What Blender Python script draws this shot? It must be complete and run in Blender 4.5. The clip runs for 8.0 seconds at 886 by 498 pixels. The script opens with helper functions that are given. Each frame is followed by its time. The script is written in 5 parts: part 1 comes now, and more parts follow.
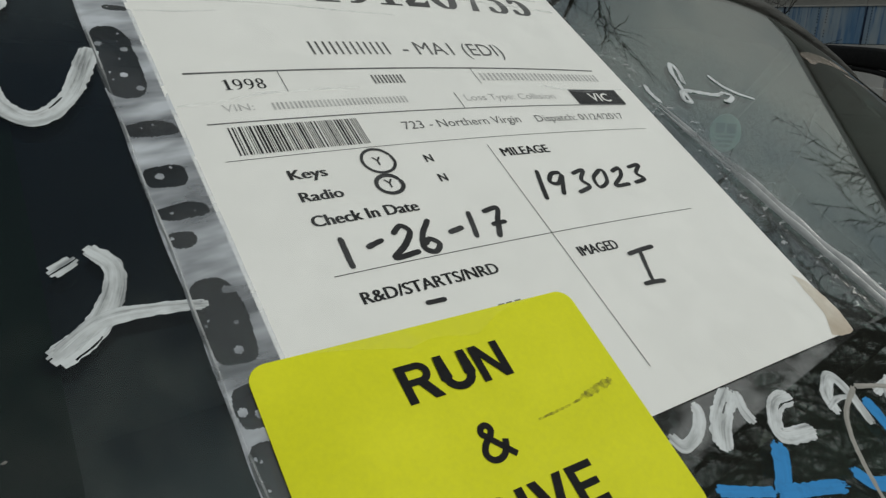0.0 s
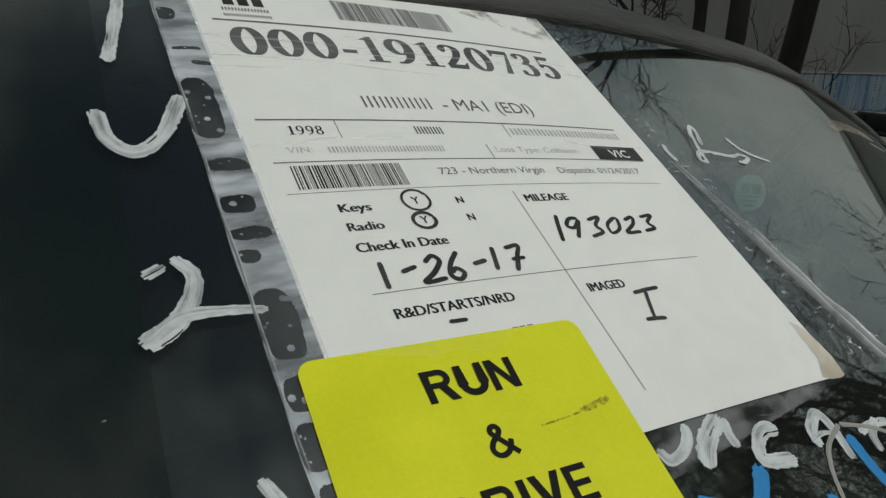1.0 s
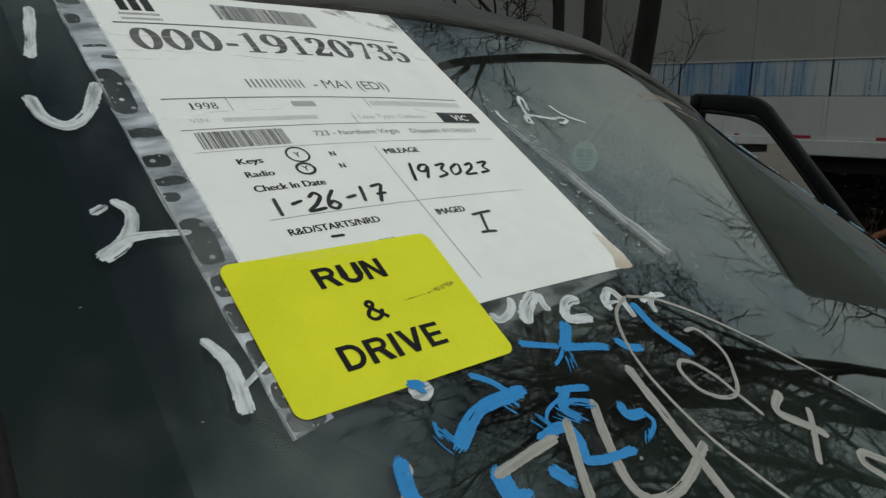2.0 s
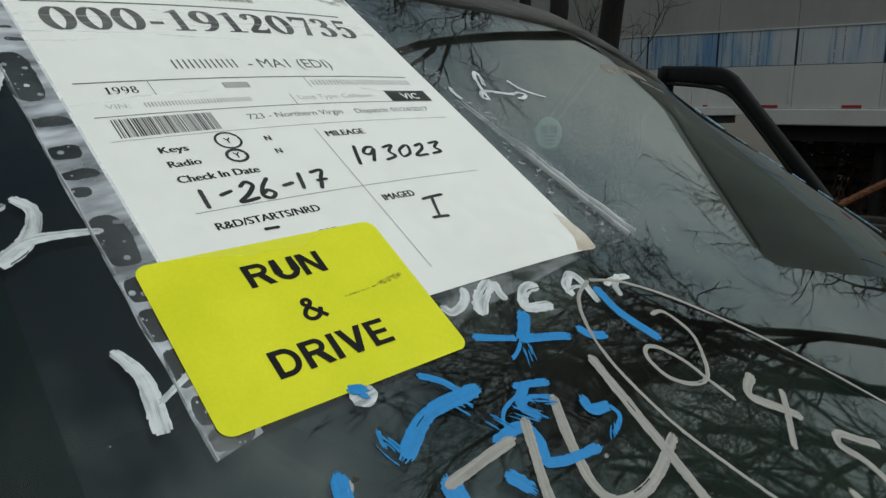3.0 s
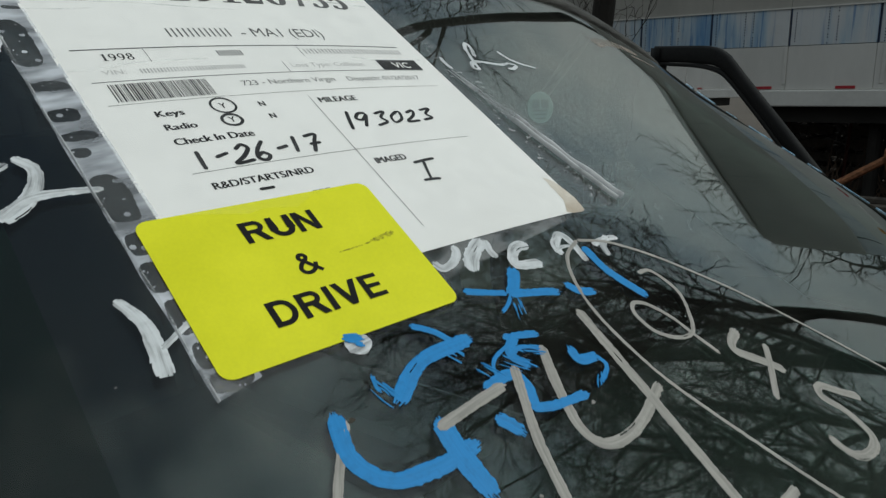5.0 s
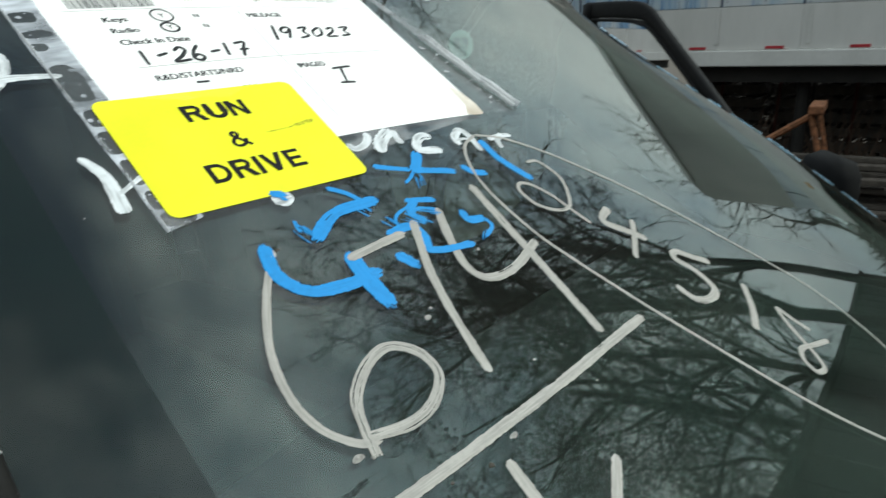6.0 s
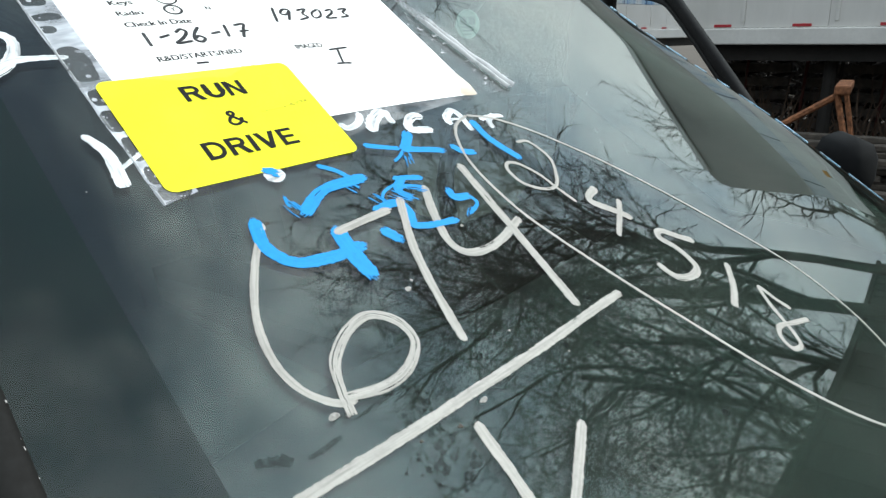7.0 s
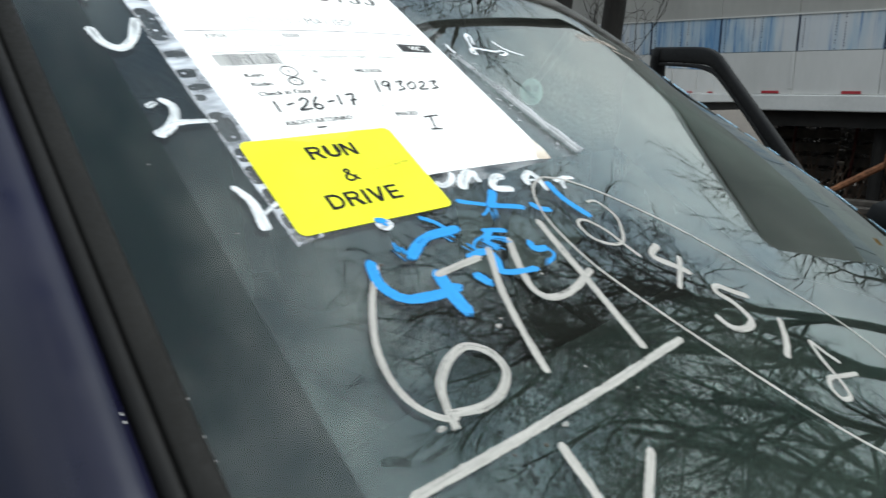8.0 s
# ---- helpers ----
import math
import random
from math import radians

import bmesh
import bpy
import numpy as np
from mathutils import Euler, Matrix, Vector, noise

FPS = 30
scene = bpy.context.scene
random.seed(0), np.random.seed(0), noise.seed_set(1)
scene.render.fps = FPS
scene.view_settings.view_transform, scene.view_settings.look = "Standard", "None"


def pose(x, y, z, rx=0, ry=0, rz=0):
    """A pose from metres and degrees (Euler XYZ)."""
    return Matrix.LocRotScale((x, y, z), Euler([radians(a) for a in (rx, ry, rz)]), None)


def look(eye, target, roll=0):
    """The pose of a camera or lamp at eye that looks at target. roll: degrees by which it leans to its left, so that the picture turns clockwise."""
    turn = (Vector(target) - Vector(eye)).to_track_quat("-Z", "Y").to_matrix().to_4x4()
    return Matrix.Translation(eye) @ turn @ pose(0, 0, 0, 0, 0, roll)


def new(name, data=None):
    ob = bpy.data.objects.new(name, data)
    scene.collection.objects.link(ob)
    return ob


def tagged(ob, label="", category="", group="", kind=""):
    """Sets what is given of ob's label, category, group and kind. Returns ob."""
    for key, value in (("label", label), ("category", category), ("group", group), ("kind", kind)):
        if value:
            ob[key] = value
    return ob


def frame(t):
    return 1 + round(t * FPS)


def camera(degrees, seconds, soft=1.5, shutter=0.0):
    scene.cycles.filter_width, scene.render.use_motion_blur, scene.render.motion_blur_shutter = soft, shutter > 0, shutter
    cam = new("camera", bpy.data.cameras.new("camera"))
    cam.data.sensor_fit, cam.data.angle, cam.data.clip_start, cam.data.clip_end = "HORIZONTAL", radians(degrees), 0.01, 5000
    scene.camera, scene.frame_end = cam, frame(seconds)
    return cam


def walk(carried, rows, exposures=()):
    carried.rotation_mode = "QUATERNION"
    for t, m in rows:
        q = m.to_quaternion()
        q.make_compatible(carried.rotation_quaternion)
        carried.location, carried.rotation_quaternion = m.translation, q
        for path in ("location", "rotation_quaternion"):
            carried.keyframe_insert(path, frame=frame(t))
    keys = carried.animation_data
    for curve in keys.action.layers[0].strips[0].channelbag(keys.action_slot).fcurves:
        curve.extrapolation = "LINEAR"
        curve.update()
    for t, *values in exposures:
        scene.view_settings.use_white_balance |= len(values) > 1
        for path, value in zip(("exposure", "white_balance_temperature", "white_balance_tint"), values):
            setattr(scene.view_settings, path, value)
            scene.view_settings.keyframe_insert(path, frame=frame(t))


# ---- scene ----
cam = camera(63.6, 8.0, 1.35, 0.4)
ROWS = [
    (0.0, -0.1052, -0.1998, 1.3914, 75.204, -3.165, -44.093),
    (0.1, -0.1052, -0.1995, 1.3906, 75.385, -3.143, -43.708),
    (0.3, -0.1143, -0.2047, 1.3941, 75.462, -3.080, -42.386),
    (0.5, -0.1203, -0.2159, 1.3950, 76.284, -3.124, -41.416),
    (0.7, -0.1237, -0.2231, 1.3985, 76.992, -4.742, -40.831),
    (0.8, -0.1231, -0.2240, 1.3933, 78.570, -4.919, -40.831),
    (1.0, -0.1267, -0.2287, 1.3930, 78.930, -5.219, -40.522),
    (1.1, -0.1283, -0.2318, 1.3919, 79.208, -5.028, -40.581),
    (1.2, -0.1345, -0.2498, 1.3902, 78.825, -4.317, -41.965),
    (1.3, -0.1530, -0.2676, 1.3907, 79.053, -3.806, -44.038),
    (1.4, -0.1692, -0.2868, 1.3854, 79.665, -3.400, -47.995),
    (1.5, -0.1846, -0.2960, 1.3798, 80.049, -3.375, -50.210),
    (1.7, -0.1878, -0.3002, 1.3757, 80.343, -2.589, -49.980),
    (2.8, -0.1547, -0.2946, 1.3739, 79.196, 0.078, -52.095),
    (3.0, -0.1544, -0.2934, 1.3736, 78.577, -0.085, -52.381),
    (3.5, -0.1541, -0.2900, 1.3746, 77.262, -0.359, -53.480),
    (4.0, -0.1553, -0.2931, 1.3741, 77.478, 0.255, -53.222),
    (4.2, -0.1556, -0.2932, 1.3744, 77.718, 0.291, -53.237),
    (5.3, -0.1725, -0.3155, 1.3607, 77.443, 0.561, -52.767),
    (5.4, -0.1816, -0.3266, 1.3617, 77.088, -0.144, -54.910),
    (5.5, -0.1896, -0.3423, 1.3509, 77.535, 0.136, -57.186),
    (5.7, -0.2084, -0.3579, 1.3341, 76.426, -0.247, -60.116),
    (5.8, -0.2124, -0.3609, 1.3291, 76.017, 0.009, -60.819),
    (5.9, -0.2135, -0.3603, 1.3318, 75.258, 0.384, -59.253),
    (6.0, -0.2103, -0.3601, 1.3338, 74.879, 0.930, -57.157),
    (6.5, -0.2079, -0.3723, 1.3278, 73.756, 1.262, -54.818),
    (7.0, -0.2148, -0.3846, 1.3374, 73.100, 0.643, -55.417),
    (7.5, -0.2353, -0.4183, 1.3344, 74.122, 0.507, -55.112),
    (7.6, -0.2442, -0.4186, 1.3433, 76.126, 0.482, -54.661),
    (7.7, -0.2502, -0.4138, 1.3435, 76.946, -0.078, -53.965),
    (7.8, -0.2585, -0.4078, 1.3452, 77.275, -0.452, -53.343),
    (7.9, -0.2650, -0.4005, 1.3443, 77.481, -0.490, -52.683),
    (8.0, -0.2720, -0.3936, 1.3457, 77.519, -0.481, -51.877),
]
EXPOSURE = [(0.0, -0.01, 6560, 3), (1.5, -0.06, 6480, 1), (3.0, 0.21, 6270, 1), (4.0, 0.23, 6270, 1), (5.5, 0.22, 6280, 2), (5.7, 0.42, 6280, 2), (5.8, 0.68, 6270, 2), (5.9, 0.97, 6250, 0), (6.0, 1.18, 6210, -1), (6.5, 1.66, 6090, 3), (7.5, 1.70, 6090, 3), (7.7, 1.66, 6090, 3), (8.0, 1.50, 6090, 4)]
walk(cam, [(t, pose(*r)) for t, *r in ROWS], EXPOSURE)

# ---- sky and sun ----
SUN_ELEVATION, SUN_AZIMUTH = radians(46), radians(150)
world = bpy.data.worlds.new("sky")
scene.world = world
world.use_nodes = True
wn, wl = world.node_tree.nodes, world.node_tree.links
wn.clear()
sky = wn.new("ShaderNodeTexSky")
sky.sky_type, sky.sun_disc = "NISHITA", False
sky.air_density, sky.dust_density, sky.ozone_density = 0.8, 0.3, 0.4
sky.sun_elevation, sky.sun_rotation = SUN_ELEVATION, SUN_AZIMUTH
clear = wn.new("ShaderNodeBackground")
clear.inputs["Strength"].default_value = 0.06
haze = wn.new("ShaderNodeHueSaturation")
haze.inputs["Saturation"].default_value = 0.85
wl.new(sky.outputs["Color"], haze.inputs["Color"])
wl.new(haze.outputs["Color"], clear.inputs["Color"])
way = wn.new("ShaderNodeTexCoord")
cloud = wn.new("ShaderNodeTexNoise")
cloud.inputs["Scale"].default_value, cloud.inputs["Detail"].default_value, cloud.inputs["Roughness"].default_value = 2.3, 6, 0.55
wl.new(way.outputs["Generated"], cloud.inputs["Vector"])
shade = wn.new("ShaderNodeValToRGB")
shade.color_ramp.elements[0].position, shade.color_ramp.elements[0].color = 0.36, (0.39, 0.465, 0.545, 1)
shade.color_ramp.elements[1].position, shade.color_ramp.elements[1].color = 0.66, (0.90, 0.89, 0.88, 1)
wl.new(cloud.outputs["Fac"], shade.inputs["Fac"])
grey = wn.new("ShaderNodeBackground")
overcast = wn.new("ShaderNodeMath")
overcast.operation = "MULTIPLY_ADD"
overcast.inputs[1].default_value, overcast.inputs[2].default_value = 1.35, 0.14
rise = wn.new("ShaderNodeSeparateXYZ")
wl.new(way.outputs["Generated"], rise.inputs["Vector"])
wl.new(rise.outputs["Z"], overcast.inputs[0])
floor_light = wn.new("ShaderNodeMath")
floor_light.operation = "MAXIMUM"
floor_light.inputs[1].default_value = 0.14
wl.new(overcast.outputs["Value"], floor_light.inputs[0])
# the cloud sheet is brighter overhead and on the sun's side
facing = wn.new("ShaderNodeVectorMath")
facing.operation = "DOT_PRODUCT"
facing.inputs[1].default_value = (math.sin(SUN_AZIMUTH), math.cos(SUN_AZIMUTH), 0.35)
wl.new(way.outputs["Generated"], facing.inputs[0])
sunward = wn.new("ShaderNodeMapRange")
sunward.interpolation_type = "SMOOTHSTEP"
for key, value in (("From Min", 0.30), ("From Max", 0.70), ("To Min", 0.52), ("To Max", 1.04)):
    sunward.inputs[key].default_value = value
wl.new(facing.outputs["Value"], sunward.inputs["Value"])
glow = wn.new("ShaderNodeMath")
glow.operation = "MULTIPLY"
wl.new(floor_light.outputs["Value"], glow.inputs[0])
wl.new(sunward.outputs["Result"], glow.inputs[1])
wl.new(glow.outputs["Value"], grey.inputs["Strength"])
wl.new(shade.outputs["Color"], grey.inputs["Color"])
cover = wn.new("ShaderNodeValToRGB")
cover.color_ramp.elements[0].position, cover.color_ramp.elements[0].color = 0.38, (0.10, 0.10, 0.10, 1)
cover.color_ramp.elements[1].position, cover.color_ramp.elements[1].color = 0.66, (1, 1, 1, 1)
high = wn.new("ShaderNodeSeparateXYZ")
wl.new(way.outputs["Generated"], high.inputs["Vector"])
thin_up = wn.new("ShaderNodeMath")
thin_up.operation = "MULTIPLY_ADD"
thin_up.inputs[1].default_value, thin_up.inputs[2].default_value = -0.53, 0.35
steep = wn.new("ShaderNodeMath")
steep.operation = "POWER"
steep.inputs[1].default_value = 8.0
wl.new(high.outputs["Z"], steep.inputs[0])
wl.new(steep.outputs["Value"], thin_up.inputs[0])
amount = wn.new("ShaderNodeMath")
amount.operation = "ADD"
bank = wn.new("ShaderNodeMath")
bank.operation = "MULTIPLY_ADD"
bank.inputs[1].default_value = -0.12
wl.new(high.outputs["Y"], bank.inputs[0])
wl.new(thin_up.outputs["Value"], bank.inputs[2])
side = wn.new("ShaderNodeMath")
side.operation = "MULTIPLY_ADD"
side.inputs[1].default_value = -0.23
across = wn.new("ShaderNodeMath")
across.operation = "ABSOLUTE"
wl.new(high.outputs["X"], across.inputs[0])
wl.new(across.outputs["Value"], side.inputs[0])
wl.new(bank.outputs["Value"], side.inputs[2])
wl.new(side.outputs["Value"], amount.inputs[0])
wl.new(cloud.outputs["Fac"], amount.inputs[1])
wl.new(amount.outputs["Value"], cover.inputs["Fac"])
both = wn.new("ShaderNodeMixShader")
wl.new(cover.outputs["Color"], both.inputs["Fac"])
wl.new(clear.outputs["Background"], both.inputs[1])
wl.new(grey.outputs["Background"], both.inputs[2])
out = wn.new("ShaderNodeOutputWorld")
wl.new(both.outputs["Shader"], out.inputs["Surface"])
sun = new("sun", bpy.data.lights.new("sun", "SUN"))
sun.data.energy, sun.data.angle, sun.data.color = 1.5, radians(12), (1.0, 0.96, 0.9)
sun.matrix_world = look((0, 0, 0), (-math.sin(SUN_AZIMUTH) * math.cos(SUN_ELEVATION), -math.cos(SUN_AZIMUTH) * math.cos(SUN_ELEVATION), -math.sin(SUN_ELEVATION)))
sun.location = (6, -9, 12)


# ---- materials ----
class Mat:
    """A node material that is put together step by step."""

    def __init__(self, name, base=(0.5, 0.5, 0.5), rough=0.6, metal=0.0):
        self.m = bpy.data.materials.new(name)
        self.m.use_nodes = True
        self.n, self.l = self.m.node_tree.nodes, self.m.node_tree.links
        self.b = self.n["Principled BSDF"]
        self.b.inputs["Base Color"].default_value = (*base, 1)
        self.b.inputs["Roughness"].default_value = rough
        self.b.inputs["Metallic"].default_value = metal
        self.at = self.n.new("ShaderNodeTexCoord")

    def noise(self, scale, detail=5, rough=0.6, stretch=(1, 1, 1), space="Object"):
        m = self.n.new("ShaderNodeMapping")
        m.inputs["Scale"].default_value = stretch
        self.l.new(self.at.outputs[space], m.inputs["Vector"])
        x = self.n.new("ShaderNodeTexNoise")
        x.inputs["Scale"].default_value, x.inputs["Detail"].default_value, x.inputs["Roughness"].default_value = scale, detail, rough
        self.l.new(m.outputs["Vector"], x.inputs["Vector"])
        return x.outputs["Fac"]

    def ramp(self, fac, *stops):
        r = self.n.new("ShaderNodeValToRGB")
        e = r.color_ramp.elements
        while len(e) < len(stops):
            e.new(0.5)
        for k, (p, c) in zip(e, stops):
            k.position = p
            k.color = (*c, 1) if not isinstance(c, float) else (c, c, c, 1)
        self.l.new(fac, r.inputs["Fac"])
        return r.outputs["Color"]

    def mix(self, fac, a, b, kind="MIX"):
        x = self.n.new("ShaderNodeMix")
        x.data_type, x.blend_type = "RGBA", kind
        for sock, val in ((x.inputs["Factor"], fac), (x.inputs[6], a), (x.inputs[7], b)):
            if isinstance(val, bpy.types.NodeSocket):
                self.l.new(val, sock)
            else:
                sock.default_value = val if isinstance(val, float) else (*val, 1)
        return x.outputs[2]

    def to(self, sock, name):
        self.l.new(sock, self.b.inputs[name])
        return self

    def bump(self, fac, strength=0.3, distance=0.001):
        x = self.n.new("ShaderNodeBump")
        x.inputs["Strength"].default_value, x.inputs["Distance"].default_value = strength, distance
        self.l.new(fac, x.inputs["Height"])
        self.l.new(x.outputs["Normal"], self.b.inputs["Normal"])
        return self

    def see_through(self, fac, tint=(1, 1, 1)):
        """Lets light straight through where fac is low."""
        t = self.n.new("ShaderNodeBsdfTransparent")
        t.inputs["Color"].default_value = (*tint, 1)
        x = self.n.new("ShaderNodeMixShader")
        if isinstance(fac, float):
            x.inputs["Fac"].default_value = fac
        else:
            self.l.new(fac, x.inputs["Fac"])
        self.l.new(t.outputs["BSDF"], x.inputs[1])
        self.l.new(self.b.outputs["BSDF"], x.inputs[2])
        self.l.new(x.outputs["Shader"], self.n["Material Output"].inputs["Surface"])
        return self


def two_tone(name, dark, light, scale, rough=0.7, metal=0.0, fine=60, bump=0.2, depth=0.001, stretch=(1, 1, 1), gloss=0.5):
    """Large stains and fine grain between two tones of one surface."""
    k = Mat(name, dark, rough, metal)
    big, small = k.noise(scale, 5, 0.6, stretch), k.noise(fine, 6, 0.65, stretch)
    k.to(k.mix(0.35, k.ramp(big, (0.35, dark), (0.68, light)), k.ramp(small, (0.3, dark), (0.7, light))), "Base Color")
    k.to(k.ramp(small, (0.3, max(rough - 0.12, 0.02)), (0.7, min(rough + 0.12, 1.0))), "Roughness")
    k.b.inputs["Specular IOR Level"].default_value = gloss
    return k.bump(small, bump, depth).m


def make_glass(name, tint, dust=0.03):
    """Clear pane with a thin film of dust and dried drops."""
    k = Mat(name, tint, 0.0)
    k.b.inputs["Transmission Weight"].default_value, k.b.inputs["IOR"].default_value = 1.0, 1.5
    d = k.n.new("ShaderNodeBsdfDiffuse")
    d.inputs["Color"].default_value = (0.5, 0.48, 0.42, 1)
    amount = k.ramp(k.noise(9, 3, 0.5), (0.35, dust * 0.3), (0.75, dust * 1.8))
    x = k.n.new("ShaderNodeMixShader")
    k.l.new(amount, x.inputs["Fac"])
    k.l.new(k.b.outputs["BSDF"], x.inputs[1])
    k.l.new(d.outputs["BSDF"], x.inputs[2])
    k.l.new(x.outputs["Shader"], k.n["Material Output"].inputs["Surface"])
    return k.m


def make_brush_paint(name, colour, gaps, thin=0.25, groove=0.66):
    """Paint marker on glass: streaks along the stroke, see-through where the brush ran dry."""
    k = Mat(name, colour, 0.55)
    streak = k.noise(1.0, 4, 0.6, (1.3, 7, 1), "UV")
    dry = k.noise(1.0, 5, 0.66, (1.0, 5.5, 1), "UV")
    pool = k.noise(1.0, 3, 0.5, (2.2, 1.6, 1), "UV")
    grime = k.noise(320, 4)
    dark = tuple(c * groove for c in colour)
    k.to(k.mix(k.ramp(grime, (0.5, 0.0), (0.8, 0.4)), k.ramp(streak, (0.34, dark), (0.58, colour)), tuple(c * 0.5 for c in colour)), "Base Color")
    k.bump(streak, 0.15, 0.0003)
    k.b.inputs["Specular IOR Level"].default_value = 0.25
    cover = k.mix(k.ramp(pool, (0.38, 0.0), (0.56, 1.0)), k.ramp(dry, (gaps - 0.02, thin), (gaps + 0.20, 1.0)), k.ramp(dry, (gaps - 0.16, thin), (gaps + 0.02, 1.0)))
    return k.see_through(cover).m


GLASS = make_glass("windshield_glass", (0.50, 0.70, 0.63), 0.010)
PANE = make_glass("door_glass", (0.10, 0.14, 0.11), 0.02)
PANE.node_tree.nodes["Principled BSDF"].inputs["IOR"].default_value = 1.28
OPAQUE_PANE = two_tone("opaque_black_pane", (0.006, 0.007, 0.007), (0.012, 0.013, 0.013), 3, 0.08, 0.0, 90, 0.02, 0.0005)
WHITE = make_brush_paint("thin_white_marker_paint", (0.64, 0.67, 0.69), 0.41, 0.36, 0.86)
CREAM = make_brush_paint("dirty_cream_marker_paint", (0.345, 0.335, 0.31), 0.24, 0.35, 0.70)
BLUE = make_brush_paint("blue_marker_paint", (0.018, 0.23, 0.57), 0.14, 0.5, 0.90)
FRIT = two_tone("black_ceramic_border", (0.004, 0.0075, 0.006), (0.0065, 0.0125, 0.010), 12, 0.9, 0.0, 60, 0.05, 0.0002, (1, 1, 1), 0.0)
RUBBER = two_tone("black_rubber", (0.004, 0.004, 0.0035), (0.010, 0.0095, 0.0085), 14, 0.75, 0.0, 300, 0.3, 0.0004, (1, 1, 1), 0.2)
TRIM = two_tone("black_trim", (0.005, 0.005, 0.005), (0.012, 0.0115, 0.011), 10, 0.65, 0.0, 200, 0.2, 0.0003, (1, 1, 1), 0.15)
CLOTH = two_tone("dark_grey_cloth", (0.006, 0.0065, 0.007), (0.012, 0.0125, 0.013), 9, 0.95, 0.0, 500, 0.4, 0.0006, (1, 1, 1), 0.1)
TRIM_GREY = two_tone("grey_pillar_plastic", (0.25, 0.255, 0.24), (0.34, 0.345, 0.325), 8, 0.8, 0.0, 500, 0.3, 0.0004, (1, 1, 1), 0.2)
PLASTIC = two_tone("dark_grey_plastic", (0.006, 0.0065, 0.007), (0.012, 0.0125, 0.013), 8, 0.85, 0.0, 700, 0.4, 0.0004, (1, 1, 1), 0.15)
body = Mat("dark_blue_car_paint", (0.022, 0.022, 0.055), 0.35)
body.b.inputs["Coat Weight"].default_value, body.b.inputs["Coat Roughness"].default_value = 0.12, 0.12
body.b.inputs["Specular IOR Level"].default_value = 0.28
body.to(body.ramp(body.noise(6, 6), (0.3, (0.003, 0.003, 0.011)), (0.7, (0.007, 0.007, 0.020))), "Base Color")
body.to(body.ramp(body.noise(30, 6), (0.3, 0.25), (0.75, 0.55)), "Roughness")
PAINT = body.m
ROOF_PAINT = two_tone("dull_dark_roof", (0.007, 0.008, 0.008), (0.075, 0.073, 0.066), 26, 0.62, 0.0, 90, 1.0, 0.004, (0.16, 1, 1), 0.3)
# blue flecks in this colour stand for glints on the trim
GLINT_TRIM = two_tone("trim_with_painted_blue_glints", (0.02, 0.035, 0.05), (0.16, 0.36, 0.58), 60, 0.22, 0.0, 160, 0.6, 0.002)
PAPER_MAT = two_tone("white_printer_paper", (0.80, 0.80, 0.78), (0.86, 0.86, 0.84), 14, 0.75, 0.0, 900, 0.15, 0.0002)
INK = two_tone("black_print", (0.006, 0.006, 0.0065), (0.016, 0.016, 0.017), 400, 0.7, 0.0, 2500, 0.1, 0.0001, (1, 1, 1), 0.12)
GREY_INK = two_tone("worn_grey_print", (0.03, 0.03, 0.03), (0.16, 0.16, 0.16), 260, 0.7, 0.0, 1500, 0.1, 0.0001)
FADED_INK = two_tone("unevenly_faded_print", (0.014, 0.014, 0.014), (0.13, 0.13, 0.13), 45, 0.7, 0.0, 900, 0.1, 0.0001, (0.25, 1, 1))
PALE_INK = two_tone("faded_grey_print", (0.30, 0.30, 0.30), (0.66, 0.66, 0.65), 220, 0.7, 0.0, 1500, 0.1, 0.0001)
MARKER = two_tone("black_marker_ink", (0.006, 0.006, 0.007), (0.016, 0.016, 0.018), 500, 0.6, 0.0, 2500, 0.1, 0.0001, (1, 1, 1), 0.15)
STAIN = two_tone("brown_water_stain", (0.45, 0.38, 0.30), (0.72, 0.68, 0.60), 60, 0.8)
YELLOW = two_tone("yellow_label_stock", (0.66, 0.67, 0.013), (0.79, 0.79, 0.024), 26, 0.65, 0.0, 700, 0.12, 0.0002, (1, 1, 1), 0.2)


def make_film(name, low, high, scale, rough, stretch=(1, 1, 1), start=0.42, end=0.56):
    """Clear plastic film, milky where it has lifted from the glass."""
    k = Mat(name, (0.55, 0.56, 0.57), rough)
    patch = k.noise(scale, 4, 0.55, stretch)
    k.bump(k.noise(70, 3), 0.5, 0.0012)
    return k.see_through(k.ramp(patch, (start, low), (end, high))).m


FILM = make_film("clear_film", 0.03, 0.08, 30, 0.12)
seal = Mat("lifted_clear_film", (0.57, 0.60, 0.65), 0.12)
cells = seal.noise(75, 3, 0.5, (0.35, 1.4, 1.4))
seal.bump(seal.noise(90, 3), 0.5, 0.001)
SEAL = seal.see_through(seal.ramp(cells, (0.34, 0.24), (0.44, 0.44), (0.54, 0.66), (0.64, 0.94))).m
LOWER = make_film("lower_clear_film", 0.03, 0.30, 45, 0.1, (0.5, 1.2, 1.2), 0.48, 0.60)
SPECKLED = make_film("film_with_drops", 0.05, 0.45, 260, 0.12, (0.6, 1.3, 1.3), 0.60, 0.66)
EDGE = make_film("cut_film_edge", 0.15, 0.7, 50, 0.15, (1, 1, 1), 0.42, 0.6)
TRAILER_GREY = two_tone("weathered_grey_panel", (0.33, 0.32, 0.29), (0.47, 0.455, 0.415), 1.3, 0.55, 0.1, 14, 0.15, 0.003, (1, 1, 0.3))
